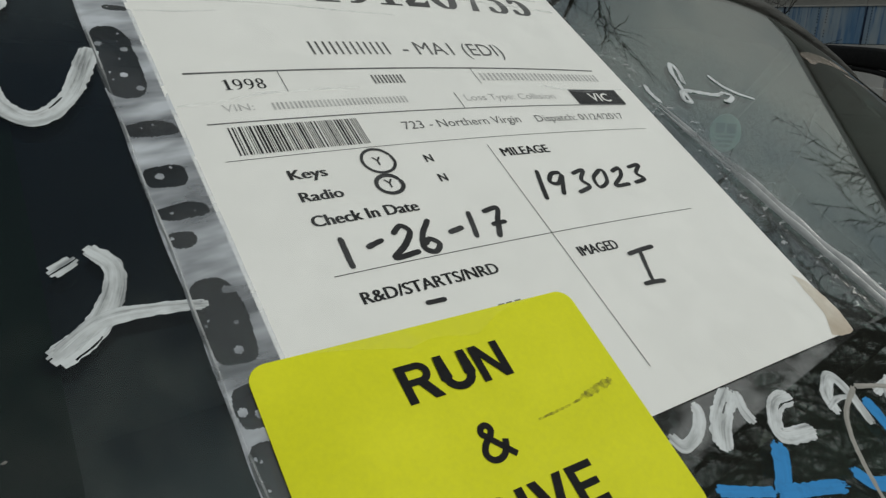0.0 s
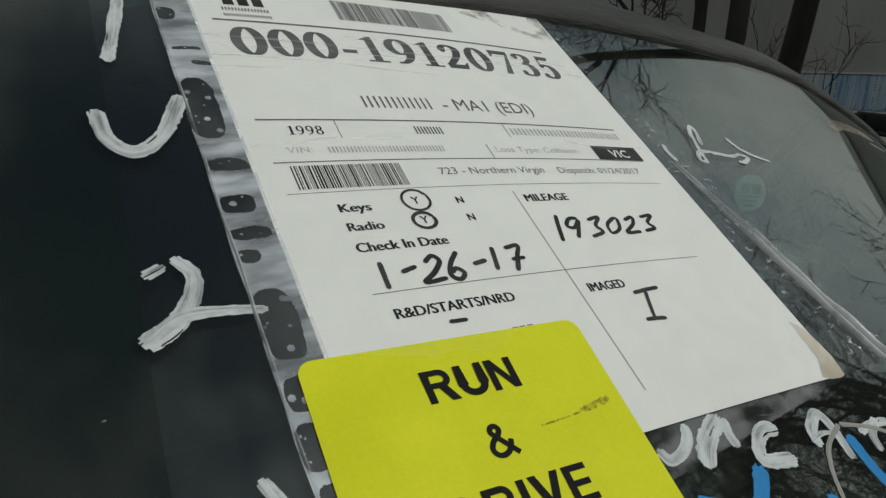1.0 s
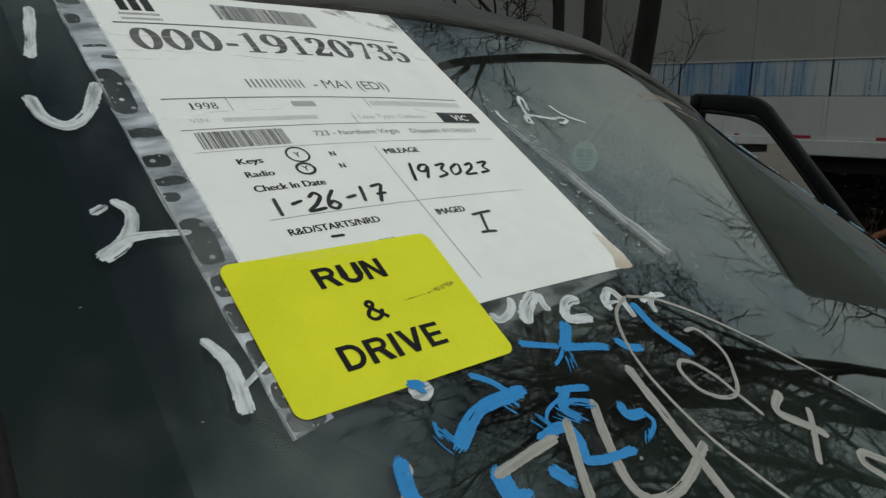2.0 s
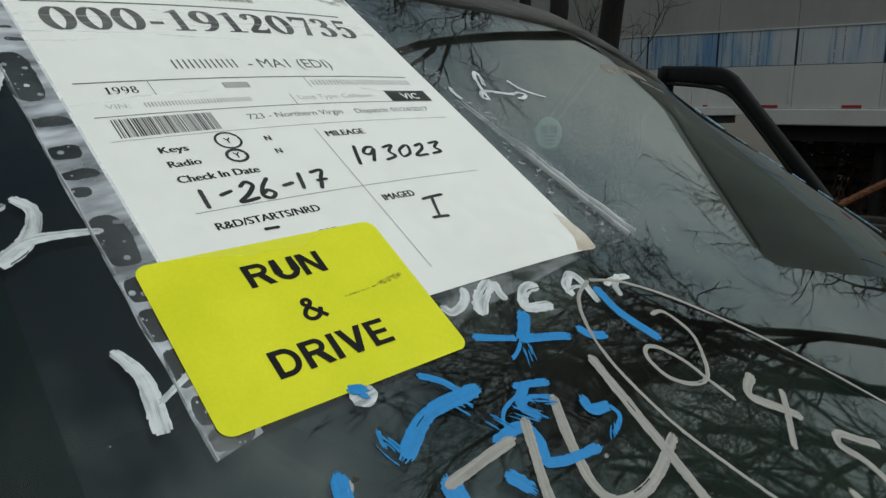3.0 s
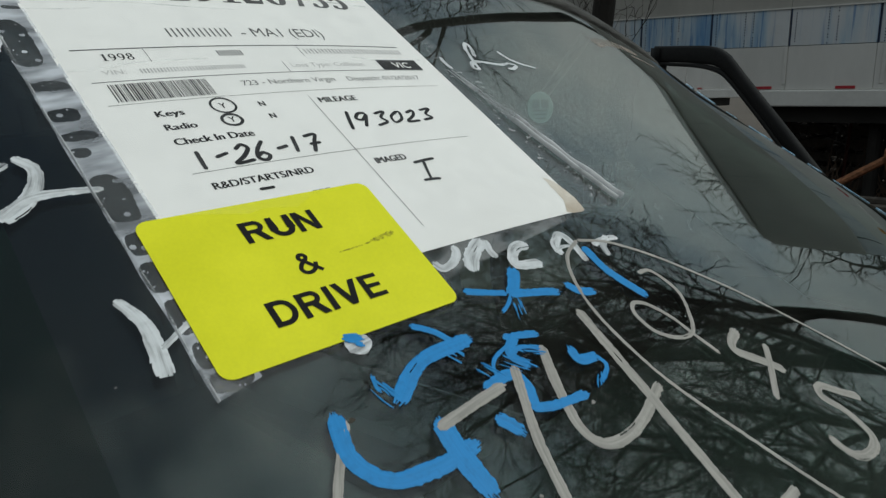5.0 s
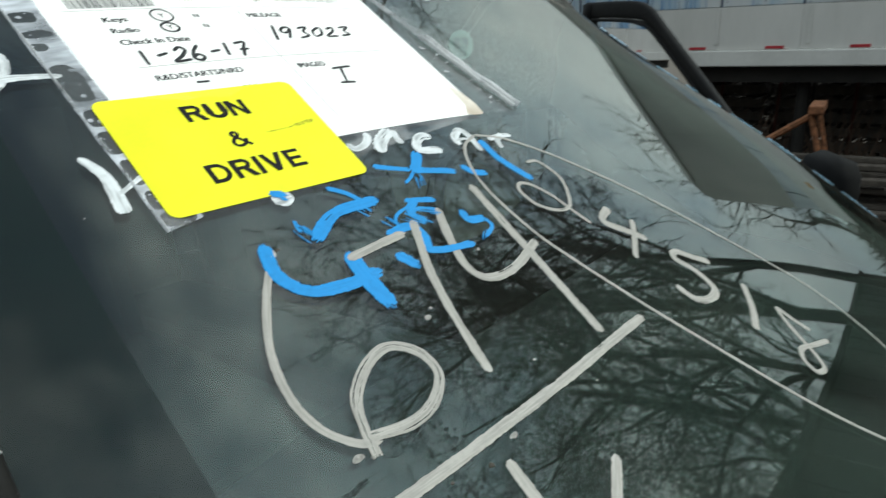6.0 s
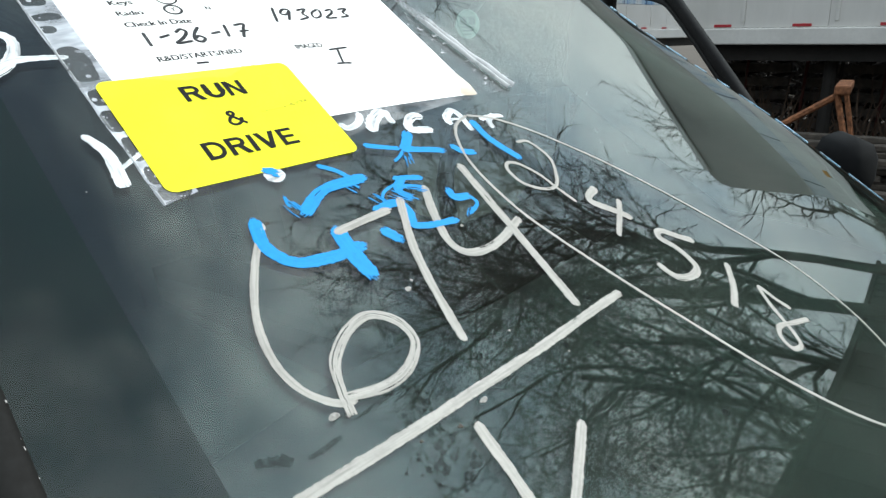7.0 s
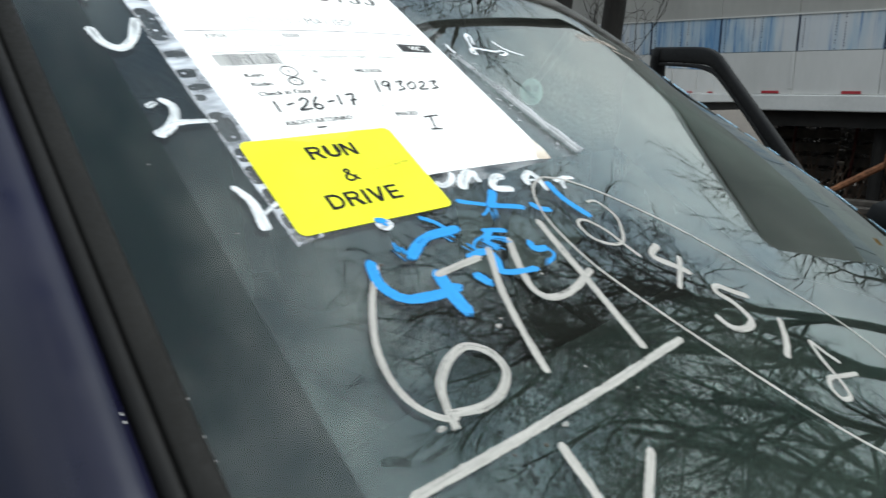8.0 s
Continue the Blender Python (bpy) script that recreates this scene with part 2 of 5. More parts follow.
TRAILER_LOW = two_tone("pale_grey_panel", (0.60, 0.59, 0.555), (0.74, 0.725, 0.69), 1.6, 0.5, 0.05, 12, 0.15, 0.003, (1, 1, 0.3))
RAIL = two_tone("bare_metal_rail", (0.62, 0.61, 0.575), (0.80, 0.79, 0.75), 2.5, 0.5, 0.1, 30, 0.2, 0.002)
DARK_STEEL = two_tone("near_black_steel", (0.012, 0.011, 0.010), (0.04, 0.035, 0.03), 3, 0.85, 0.2, 40, 0.3, 0.004)
RED = two_tone("red_reflector", (0.35, 0.02, 0.03), (0.50, 0.04, 0.05), 8, 0.35)
RUST = two_tone("orange_rust", (0.07, 0.025, 0.012), (0.44, 0.19, 0.085), 26, 0.9, 0.1, 60, 0.6, 0.004)
RED_STEEL = two_tone("dull_red_steel", (0.06, 0.012, 0.010), (0.12, 0.03, 0.02), 9, 0.8, 0.1, 60, 0.4, 0.003)
WOOD = two_tone("grey_old_boards", (0.05, 0.042, 0.034), (0.13, 0.11, 0.09), 2.5, 0.9, 0.0, 40, 0.4, 0.004, (1, 6, 6))
BARK = two_tone("grey_brown_bark", (0.012, 0.011, 0.009), (0.042, 0.036, 0.030), 5, 0.95, 0.0, 38, 0.9, 0.02, (1, 1, 0.3))
TWIG = two_tone("dark_twigs", (0.035, 0.03, 0.026), (0.075, 0.062, 0.052), 6, 0.95)
GROUND = two_tone("gravel_and_dirt", (0.045, 0.038, 0.03), (0.11, 0.093, 0.075), 0.8, 0.95, 0.0, 26, 0.9, 0.03)
band = Mat("white_panel_with_blue_streaks", (0.6, 0.62, 0.64), 0.5)
drip = band.noise(2.1, 6, 0.62, (1, 1, 0.10))
thin = band.noise(30, 5, 0.65, (1, 1, 0.035))
blot = band.noise(5, 5, 0.6)
washed = band.ramp(drip, (0.40, (0.62, 0.64, 0.65)), (0.50, (0.44, 0.55, 0.63)), (0.60, (0.14, 0.30, 0.52)), (0.72, (0.035, 0.12, 0.34)))
streaked = band.mix(band.ramp(thin, (0.54, 0.0), (0.60, 0.75)), washed, (0.07, 0.19, 0.42))
clean = band.mix(band.ramp(drip, (0.43, 0.9), (0.51, 0.0)), streaked, (0.63, 0.65, 0.66))
band.to(band.mix(band.ramp(blot, (0.55, 0.0), (0.75, 0.30)), clean, (0.50, 0.49, 0.46)), "Base Color")
BLUE_BAND = band.m
PALE_BAND = two_tone("white_panel_faintly_streaked", (0.50, 0.54, 0.58), (0.68, 0.70, 0.71), 9, 0.5, 0.0, 40, 0.1, 0.002, (1, 1, 0.08))
SEAM = two_tone("blue_stained_joint", (0.006, 0.012, 0.03), (0.03, 0.06, 0.14), 9, 0.7)
AMBER = two_tone("amber_lens", (0.45, 0.20, 0.02), (0.62, 0.30, 0.04), 30, 0.3)


# ---- building helpers ----
def mesh_of(name, verts, faces, material, parent=None, label="", smooth=False, uv=None):
    """Links one mesh object, under its thing where there is one."""
    data = bpy.data.meshes.new(name)
    data.from_pydata([tuple(v) for v in verts], [], [tuple(f) for f in faces])
    data.materials.append(material)
    if smooth:
        data.polygons.foreach_set("use_smooth", [True] * len(data.polygons))
    if uv:
        layer = data.uv_layers.new(name="UVMap")
        for loop in data.loops:
            layer.data[loop.index].uv = uv[loop.vertex_index]
    data.update()
    ob = new(name, data)
    if parent is not None:
        ob.parent = parent
    return tagged(ob, label)


def part(name, bm, material, parent, label="", smooth=False):
    """Links a bmesh as one mesh object under a thing or a part."""
    data = bpy.data.meshes.new(name)
    bm.normal_update()
    bm.to_mesh(data)
    bm.free()
    data.materials.append(material)
    if smooth:
        data.polygons.foreach_set("use_smooth", [True] * len(data.polygons))
    ob = new(name, data)
    ob.parent = parent
    return tagged(ob, label)


def thing(name, label, category, group="", kind=""):
    return tagged(new(name), label, category, group, kind)


def box(bm, centre, size, turn=(0, 0, 0), bevel=0.0):
    """Adds a box with rounded edges to a bmesh."""
    made = bmesh.ops.create_cube(bm, size=1.0, matrix=pose(*centre, *turn) @ Matrix.Diagonal((*size, 1)))
    if bevel:
        edges = list({e for v in made["verts"] for e in v.link_edges})
        bmesh.ops.bevel(bm, geom=edges, offset=bevel, segments=2, affect="EDGES", profile=0.5)
    return bm


def one_box(centre, size, turn=(0, 0, 0), bevel=0.0):
    return box(bmesh.new(), centre, size, turn, bevel)


def tube_between(bm, a, b, ra, rb, sides=8):
    """Adds a tapered round bar from a to b."""
    a, b = Vector(a), Vector(b)
    turn = (b - a).to_track_quat("Z", "Y").to_matrix().to_4x4()
    bmesh.ops.create_cone(bm, cap_ends=True, segments=sides, radius1=ra, radius2=rb, depth=(b - a).length, matrix=Matrix.Translation((a + b) / 2) @ turn)
    return bm


def sheet(rows, close=False):
    """Faces of a grid of points given row by row."""
    n = len(rows[0])
    verts = [p for r in rows for p in r]
    faces = [(i * n + j, i * n + j + 1, (i + 1) * n + j + 1, (i + 1) * n + j) for i in range(len(rows) - 1) for j in range(n - 1)]
    return verts, faces


# ---- the curved windshield: s across the car, v up the slope, h off the outer face ----
CENTRE = Vector((0.57892, -0.02595, 1.38069))
NORMAL, SLOPE = Vector((0.0, -0.56865, 0.82258)), Vector((0.0, 0.82258, 0.56865))
GRID_S = np.linspace(-1.0, 1.0, 2001)
BEND = np.interp(GRID_S, (-0.75, -0.48, -0.25, -0.05, 0.03, 0.15, 0.35, 0.6), (0.472, 0.472, 0.342, 0.126, 0.29, -0.05, 3.0, 3.0))
LEAN_S = np.concatenate([[0], np.cumsum((BEND[1:] + BEND[:-1]) / 2 * np.diff(GRID_S))])
LEAN_S += -0.112 - np.interp(-0.48, GRID_S, LEAN_S)
SAG_S = np.concatenate([[0], np.cumsum((LEAN_S[1:] + LEAN_S[:-1]) / 2 * np.diff(GRID_S))])
SAG_S += 0.0206 - np.interp(-0.48, GRID_S, SAG_S)


def ease(x):
    x = min(max(x, 0.0), 1.0)
    return x * x * (3 - 2 * x)


def far_drop(s, v):
    """The far upper corner wraps back more than the rest."""
    return 0.0295 * ease((s + 0.02) / 0.43) * (0.23 + 0.77 * ease((v + 0.28) / 0.33))


def on_glass(s, v, h=0.0):
    """A place on the windshield, h metres off its outer face."""
    out = (NORMAL + Vector((float(np.interp(s, GRID_S, LEAN_S)), 0, 0))).normalized()
    return CENTRE + Vector((s, 0, 0)) + SLOPE * v - NORMAL * (float(np.interp(s, GRID_S, SAG_S)) + far_drop(s, v)) + out * h


PAPER_TURN = radians(-5.097)


def on_paper(x, y, h=0.0):
    """A place on the form, in millimetres from the left end of its fourth rule."""
    c, n = math.cos(PAPER_TURN), math.sin(PAPER_TURN)
    return on_glass(-0.5795 + (x * c - y * n) / 1000, 0.0088 + (x * n + y * c) / 1000, h)


def near_edge(v):
    return -0.6755 + 0.156 * v


def far_edge(v):
    return 0.40 - 0.06 * v


V_LOW, V_TOP = -0.60, 0.142


def smooth_line(points, step):
    """Points along a smooth line through the given ones."""
    p = [Vector((x, y, 0)) for x, y in points]
    p = [2 * p[0] - p[1], *p, 2 * p[-1] - p[-2]]
    made = []
    for a, b, c, d in zip(p, p[1:], p[2:], p[3:]):
        count = max(2, round((c - b).length / step))
        for i in range(count):
            t = i / count
            made.append(0.5 * (2 * b + (c - a) * t + (2 * a - 5 * b + 4 * c - d) * t * t + (3 * b - a - 3 * c + d) * t ** 3))
    return made + [p[-2]]


def ribbon(name, place, points, width, height, material, parent, step=2.5, ragged=0.12, label="", seed=0, end_width=None):
    """A pen stroke or a thin wrinkle: a low ridge along a smooth line, in millimetres on a surface."""
    rng = random.Random(seed)
    line = smooth_line(points, step)
    long = sum((b - a).length for a, b in zip(line, line[1:]))
    verts, uv, far = [], [], 0.0
    phase = rng.uniform(0, 50)
    for i, p in enumerate(line):
        way = (line[min(i + 1, len(line) - 1)] - line[max(i - 1, 0)]).normalized()
        side = Vector((-way.y, way.x, 0))
        if i:
            far += (p - line[i - 1]).length
        end = min(far, long - far)
        wide = width if end_width is None else width + (end_width - width) * far / max(long, 0.01)
        swell = 1 + 0.16 * noise.noise((far * 0.09 + phase, 0, 0))
        if end < wide * 0.5:
            swell *= 0.55 + 0.45 * math.sqrt(end / (wide * 0.5))
        for k, off in enumerate((-0.5, -0.3, 0.0, 0.3, 0.5)):
            r = off * wide * swell * (1 + rng.uniform(-ragged, ragged))
            q = p + side * r + way * rng.uniform(-ragged, ragged) * width * 0.3
            verts.append(place(q.x, q.y, height * (0.15, 0.8, 1.0, 0.8, 0.15)[k] + BASE_H[0]))
            uv.append((far / 40 + phase, off * 0.5 + 0.5))
    faces = [(i * 5 + k, i * 5 + k + 1, i * 5 + k + 6, i * 5 + k + 5) for i in range(len(line) - 1) for k in range(4)]
    return mesh_of(name, verts, faces, material, parent, label, True, uv)


def brush_stroke(name, place, points, width, material, parent, seed, end_width=None, dry=0.5, fray=0.8):
    """A flat brush mark: lanes of bristles that start and stop unevenly and skip where the paint ran out."""
    rng = random.Random(seed)
    line = smooth_line(points, 0.9)
    long = sum((b - a).length for a, b in zip(line, line[1:]))
    # carry the line on past both ends for the longest bristles
    more = max(2, round(0.7 * width / 0.9))
    first, last = (line[0] - line[1]).normalized(), (line[-1] - line[-2]).normalized()
    line = [line[0] + first * 0.9 * (more - i) for i in range(more)] + line + [line[-1] + last * 0.9 * (i + 1) for i in range(more)]
    lanes = max(5, min(16, round(max(width, end_width or 0) / 0.45)))
    phase = rng.uniform(0, 90)
    # bristle ends: a rounded front, a ragged finish, neighbours alike
    bow = [abs((k + 0.5) * 2 / lanes - 1) for k in range(lanes)]
    tops = [width * (0.34 * bow[k] ** 2 - 0.10 + 0.45 * fray * noise.noise((k * 0.55, phase, 11))) for k in range(lanes)]
    tails = [width * (0.10 - 0.30 * bow[k] ** 2 + 0.95 * fray * noise.noise((k * 0.75, phase, 23)) + rng.uniform(-0.12, 0.12) * fray) for k in range(lanes)]
    verts, uv, along, far = [], [], [], -0.9 * more
    for i, p in enumerate(line):
        way = (line[min(i + 1, len(line) - 1)] - line[max(i - 1, 0)]).normalized()
        side = Vector((-way.y, way.x, 0))
        if i:
            far += (p - line[i - 1]).length
        along.append(far)
        f = min(max(far / max(long, 0.01), 0), 1)
        wide = width if end_width is None else width + (end_width - width) * f
        wide *= 1 + 0.16 * noise.noise((far * 0.07 + phase, 0, 0))
        end = min(far, long - far)
        if end < wide * 0.45:
            wide *= 0.80 + 0.20 * max(end, 0) / (wide * 0.45)
        drift = 0.10 * wide * noise.noise((far * 0.05, phase, 0))
        for k in range(lanes + 1):
            off = k / lanes - 0.5
            edge = abs(off) * 2
            r = off * wide + drift + 0.10 * wide * edge ** 3 * noise.noise((far * 0.55 + phase, off * 6, 3)) + 0.25 * noise.noise((far * 0.3, k * 7.7 + phase, 1))
            q = p + side * r
            lift = 0.00010 + 0.00008 * noise.noise((far * 0.10, k * 1.3 + phase, 5))
            verts.append(place(q.x, q.y, BASE_H[0] + lift * (0.3 if k in (0, lanes) else 1.0)))
            uv.append((far / 34 + phase, r / 9 + phase))
    faces, n = [], lanes + 1
    for k in range(lanes):
        outer = abs(k + 0.5 - lanes / 2) / (lanes / 2)
        for i in range(len(line) - 1):
            if along[i] < tops[k] or along[i + 1] > long + tails[k]:
                continue
            spent = along[i] / max(long, 1)
            if 1.6 * noise.noise((along[i] * 0.05 + phase * 3, k * 0.8 + phase, 7)) > 1.15 - 0.35 * dry * spent - 0.20 * dry * outer:
                continue
            faces.append((i * n + k, i * n + k + 1, (i + 1) * n + k + 1, (i + 1) * n + k))
    return mesh_of(name, verts, faces, material, parent, "", True, uv)


BASE_H = [0.0]


def text_mesh(name, body_text, place, left, base, width, height, material, parent, bold=0.0, h=0.0, turn=0.0, label=""):
    """Lettering in the built-in font, fitted to a width and a capital height in millimetres."""
    data = bpy.data.curves.new(name, "FONT")
    data.body, data.size, data.offset, data.resolution_u = body_text, 1.0, bold, 3 if height < 10 else 8
    temp = bpy.data.objects.new(name, data)
    scene.collection.objects.link(temp)
    bpy.context.view_layer.update()
    made = bpy.data.meshes.new_from_object(temp.evaluated_get(bpy.context.evaluated_depsgraph_get()))
    bpy.data.objects.remove(temp)
    xs = [v.co.x for v in made.vertices]
    x0, x1 = min(xs), max(xs)
    c, n = math.cos(turn), math.sin(turn)
    for v in made.vertices:
        x, y = (v.co.x - x0) / (x1 - x0) * width, v.co.y / 0.69 * height
        v.co = place(left + x * c - y * n, base + x * n + y * c, h)
    made.materials.clear()
    made.materials.append(material)
    ob = new(name, made)
    ob.parent = parent
    return tagged(ob, label)


def pen_line(points, smooth):
    """A letter's stroke as points: straight runs, or a smooth line through them."""
    return smooth_line(points, 0.03) if smooth else [Vector((x, y, 0)) for x, y in points]


def bent(cx, cy, rx, ry, a0, a1, n=14):
    """Points of an arc, in degrees."""
    return [(cx + rx * math.cos(radians(a0 + (a1 - a0) * i / n)), cy + ry * math.sin(radians(a0 + (a1 - a0) * i / n))) for i in range(n + 1)]


# bold upright capitals: width, then polygons ("p") and strokes ("s", width)
BAR = 0.205
BOLD = {}
BOLD["R"] = (0.84, [("p", [(0, 0), (BAR, 0), (BAR, 1), (0, 1)]), ("s", 0.17, [(0.1, 0.915), (0.46, 0.915)] + bent(0.48, 0.715, 0.20, 0.20, 90, -90) + [(0.46, 0.515), (0.1, 0.515)]), ("p", [(0.36, 0.47), (0.60, 0.50), (0.86, 0), (0.61, 0)])])
BOLD["U"] = (0.80, [("s", BAR, [(0.1, 1.0), (0.1, 0.38)] + bent(0.40, 0.38, 0.30, 0.285, 180, 360) + [(0.70, 0.38), (0.70, 1.0)])])
BOLD["N"] = (0.80, [("p", [(0, 0), (0.195, 0), (0.195, 1), (0, 1)]), ("p", [(0.605, 0), (0.80, 0), (0.80, 1), (0.605, 1)]), ("p", [(0, 1), (0.21, 1), (0.80, 0), (0.59, 0)])])
BOLD["D"] = (0.84, [("p", [(0, 0), (BAR, 0), (BAR, 1), (0, 1)]), ("s", 0.18, [(0.1, 0.91), (0.34, 0.91)] + bent(0.38, 0.5, 0.36, 0.41, 90, -90) + [(0.34, 0.09), (0.1, 0.09)])])
BOLD["I"] = (0.205, [("p", [(0, 0), (BAR, 0), (BAR, 1), (0, 1)])])
BOLD["V"] = (0.88, [("p", [(0, 1), (0.225, 1), (0.55, 0), (0.33, 0)]), ("p", [(0.88, 1), (0.655, 1), (0.33, 0), (0.55, 0)])])
BOLD["E"] = (0.72, [("p", [(0, 0), (BAR, 0), (BAR, 1), (0, 1)]), ("p", [(0.1, 0.83), (0.70, 0.83), (0.70, 1), (0.1, 1)]), ("p", [(0.1, 0.425), (0.66, 0.425), (0.66, 0.59), (0.1, 0.59)]), ("p", [(0.1, 0), (0.72, 0), (0.72, 0.17), (0.1, 0.17)])])
BOLD["&"] = (0.92, [("c", 0.165, [(0.86, 0.03), (0.62, 0.31), (0.36, 0.62), (0.24, 0.78), (0.31, 0.92), (0.45, 0.93), (0.52, 0.81), (0.44, 0.67), (0.21, 0.49), (0.10, 0.28), (0.19, 0.10), (0.38, 0.06), (0.57, 0.15), (0.70, 0.32), (0.76, 0.47)])])
# figures with thick uprights and hairline turns ("v": width follows the stroke's direction)
FIGURE = {}
FIGURE["0"] = (0.66, [("v", bent(0.33, 0.5, 0.235, 0.465, 0, 372, 34))])
FIGURE["1"] = (0.56, [("p", [(0.19, 0.03), (0.38, 0.03), (0.38, 1.0), (0.19, 0.90)]), ("p", [(0.04, 0), (0.53, 0), (0.53, 0.055), (0.04, 0.055)]), ("p", [(0.02, 0.84), (0.2, 0.86), (0.38, 1.0), (0.30, 1.0)])])
FIGURE["2"] = (0.64, [("v", [(0.10, 0.74), (0.17, 0.90), (0.31, 0.96), (0.46, 0.88), (0.49, 0.72), (0.40, 0.50), (0.22, 0.26), (0.08, 0.10)]), ("p", [(0.04, 0), (0.55, 0), (0.62, 0.26), (0.57, 0.26), (0.50, 0.17), (0.04, 0.16)]), ("d", (0.13, 0.74, 0.075))])
FIGURE["3"] = (0.62, [("v", [(0.11, 0.80), (0.17, 0.92), (0.30, 0.96), (0.44, 0.88), (0.45, 0.72), (0.34, 0.58), (0.22, 0.54)]), ("v", [(0.22, 0.55), (0.42, 0.50), (0.50, 0.34), (0.47, 0.15), (0.34, 0.04), (0.18, 0.05), (0.08, 0.14)]), ("d", (0.12, 0.16, 0.08)), ("d", (0.14, 0.80, 0.07))])
FIGURE["5"] = (0.62, [("p", [(0.16, 0.83), (0.50, 0.83), (0.57, 1.0), (0.16, 1.0)]), ("s", 0.05, [(0.175, 1.0), (0.12, 0.46)]), ("v", [(0.11, 0.50), (0.28, 0.60), (0.44, 0.53), (0.50, 0.34), (0.46, 0.15), (0.33, 0.04), (0.18, 0.05), (0.09, 0.13)]), ("d", (0.12, 0.14, 0.08))])
FIGURE["7"] = (0.64, [("p", [(0.05, 0.72), (0.09, 0.72), (0.16, 0.84), (0.62, 0.84), (0.62, 1.0), (0.05, 1.0)]), ("p", [(0.20, 0), (0.39, 0), (0.62, 0.88), (0.55, 0.90)])])
FIGURE["8"] = (0.64, [("v", bent(0.32, 0.745, 0.19, 0.22, 0, 372, 26)), ("v", bent(0.32, 0.26, 0.23, 0.23, 0, 372, 26))])
FIGURE["9"] = (0.66, [("v", bent(0.32, 0.68, 0.225, 0.285, 0, 372, 28)), ("v", [(0.55, 0.70), (0.54, 0.46), (0.44, 0.20), (0.28, 0.06), (0.12, 0.03)])])
FIGURE["-"] = (0.42, [("p", [(0.04, 0.28), (0.36, 0.28), (0.36, 0.41), (0.04, 0.41)])])


def drawn_text(name, text, shapes, place, left, base, width, height, material, parent, h, gap=0.10, stem=0.20, hair=0.055):
    """Lettering put together from strokes, fitted to a width and a height in millimetres."""
    total = sum(shapes[c][0] for c in text) + gap * (len(text) - 1)
    sx, verts, faces, x0, layer = width / total, [], [], 0.0, 0

    def put(x, y):
        verts.append(place(left + (x0 + x) * sx, base + y * height, h + 0.0000015 * (layer % 9)))
        return len(verts) - 1

    for c in text:
        for kind, *rest in shapes[c][1]:
            layer += 1
            if kind == "p":
                faces.append(tuple(put(x, y) for x, y in rest[0]))
            elif kind == "d":
                cx, cy, r = rest[0]
                faces.append(tuple(put(cx + r * math.cos(a * math.pi / 6), cy + r * math.sin(a * math.pi / 6)) for a in range(12)))
            else:
                line = pen_line(rest[-1], kind != "s")
                rows = []
                for i, q in enumerate(line):
                    a, b = line[max(i - 1, 0)], line[min(i + 1, len(line) - 1)]
                    way = (b - a).normalized()
                    half = rest[0] / 2 if kind != "v" else (hair + (stem - hair) * abs(way.y) ** 1.4) / 2
                    if kind == "s" and 0 < i < len(line) - 1:
                        half /= max(math.sqrt(max((1 + (q - a).normalized().dot((b - q).normalized())) / 2, 0.2)), 0.5)
                    rows.append((put(q.x - way.y * half, q.y + way.x * half), put(q.x + way.y * half, q.y - way.x * half)))
                faces += [(m[0], m[1], n[1], n[0]) for m, n in zip(rows, rows[1:])]
        x0 += shapes[c][0] + gap
    return mesh_of(name, verts, faces, material, parent)


def flat_bar(name, place, x0, y0, x1, y1, material, parent, h, cuts=1, label=""):
    """A printed bar on a surface, in millimetres."""
    n = max(cuts, round(abs(x1 - x0) / 25), 1)
    rows = [[place(x0 + (x1 - x0) * i / n, y, h) for i in range(n + 1)] for y in (y0, y1)]
    return mesh_of(name, *sheet(rows), material, parent, label)


def glass_mm(x, y, h=0.0):
    return on_glass(x / 1000, y / 1000, h)


# ---- ground ----
rng = random.Random(4)
xs = [-400, -150, -60, -25] + [-12 + i * 0.5 for i in range(61)] + [30, 60, 150, 400]
rows = [[(x, y, 0.05 * noise.noise((x * 0.35, y * 0.35, 0)) if abs(x) < 20 and abs(y) < 20 else 0.0) for x in xs] for y in [q - 3 for q in xs]]
ground = mesh_of("ground", *sheet(rows), GROUND, None, "", True)
tagged(ground, "brown gravel and dirt yard with patches of mud", "ground", "", "structure")

# ---- the car ----
suv = thing("suv", "dark blue sport utility vehicle with paint-marked windshield and open door", "car")
suv.location = (0.6, 1.0, 0)
bpy.context.view_layer.update()
SUV_BACK = suv.matrix_world.inverted()


def of_suv(ob):
    """Keeps a part of the car where it was built."""
    ob.matrix_parent_inverse = SUV_BACK
    return ob


def top_bow(e):
    """The upper edge rises to the near side and falls to the far corner."""
    return 0.022 * e ** 4 if e < 0 else -0.062 * ease((e - 0.12) / 0.5) - 0.02 * ease((e - 0.6) / 0.4)


# glass: two faces 5 mm apart and a rim
NS, NV = 80, 26


def pane_rows(h, low=V_LOW, top=V_TOP):
    rows = []
    for j in range(NV + 1):
        v = low + (top - low) * j / NV
        a, b = near_edge(v), far_edge(v)
        rows.append([on_glass(a + (b - a) * i / NS, v + top_bow(2 * i / NS - 1) * j / NV, h) for i in range(NS + 1)])
    return rows


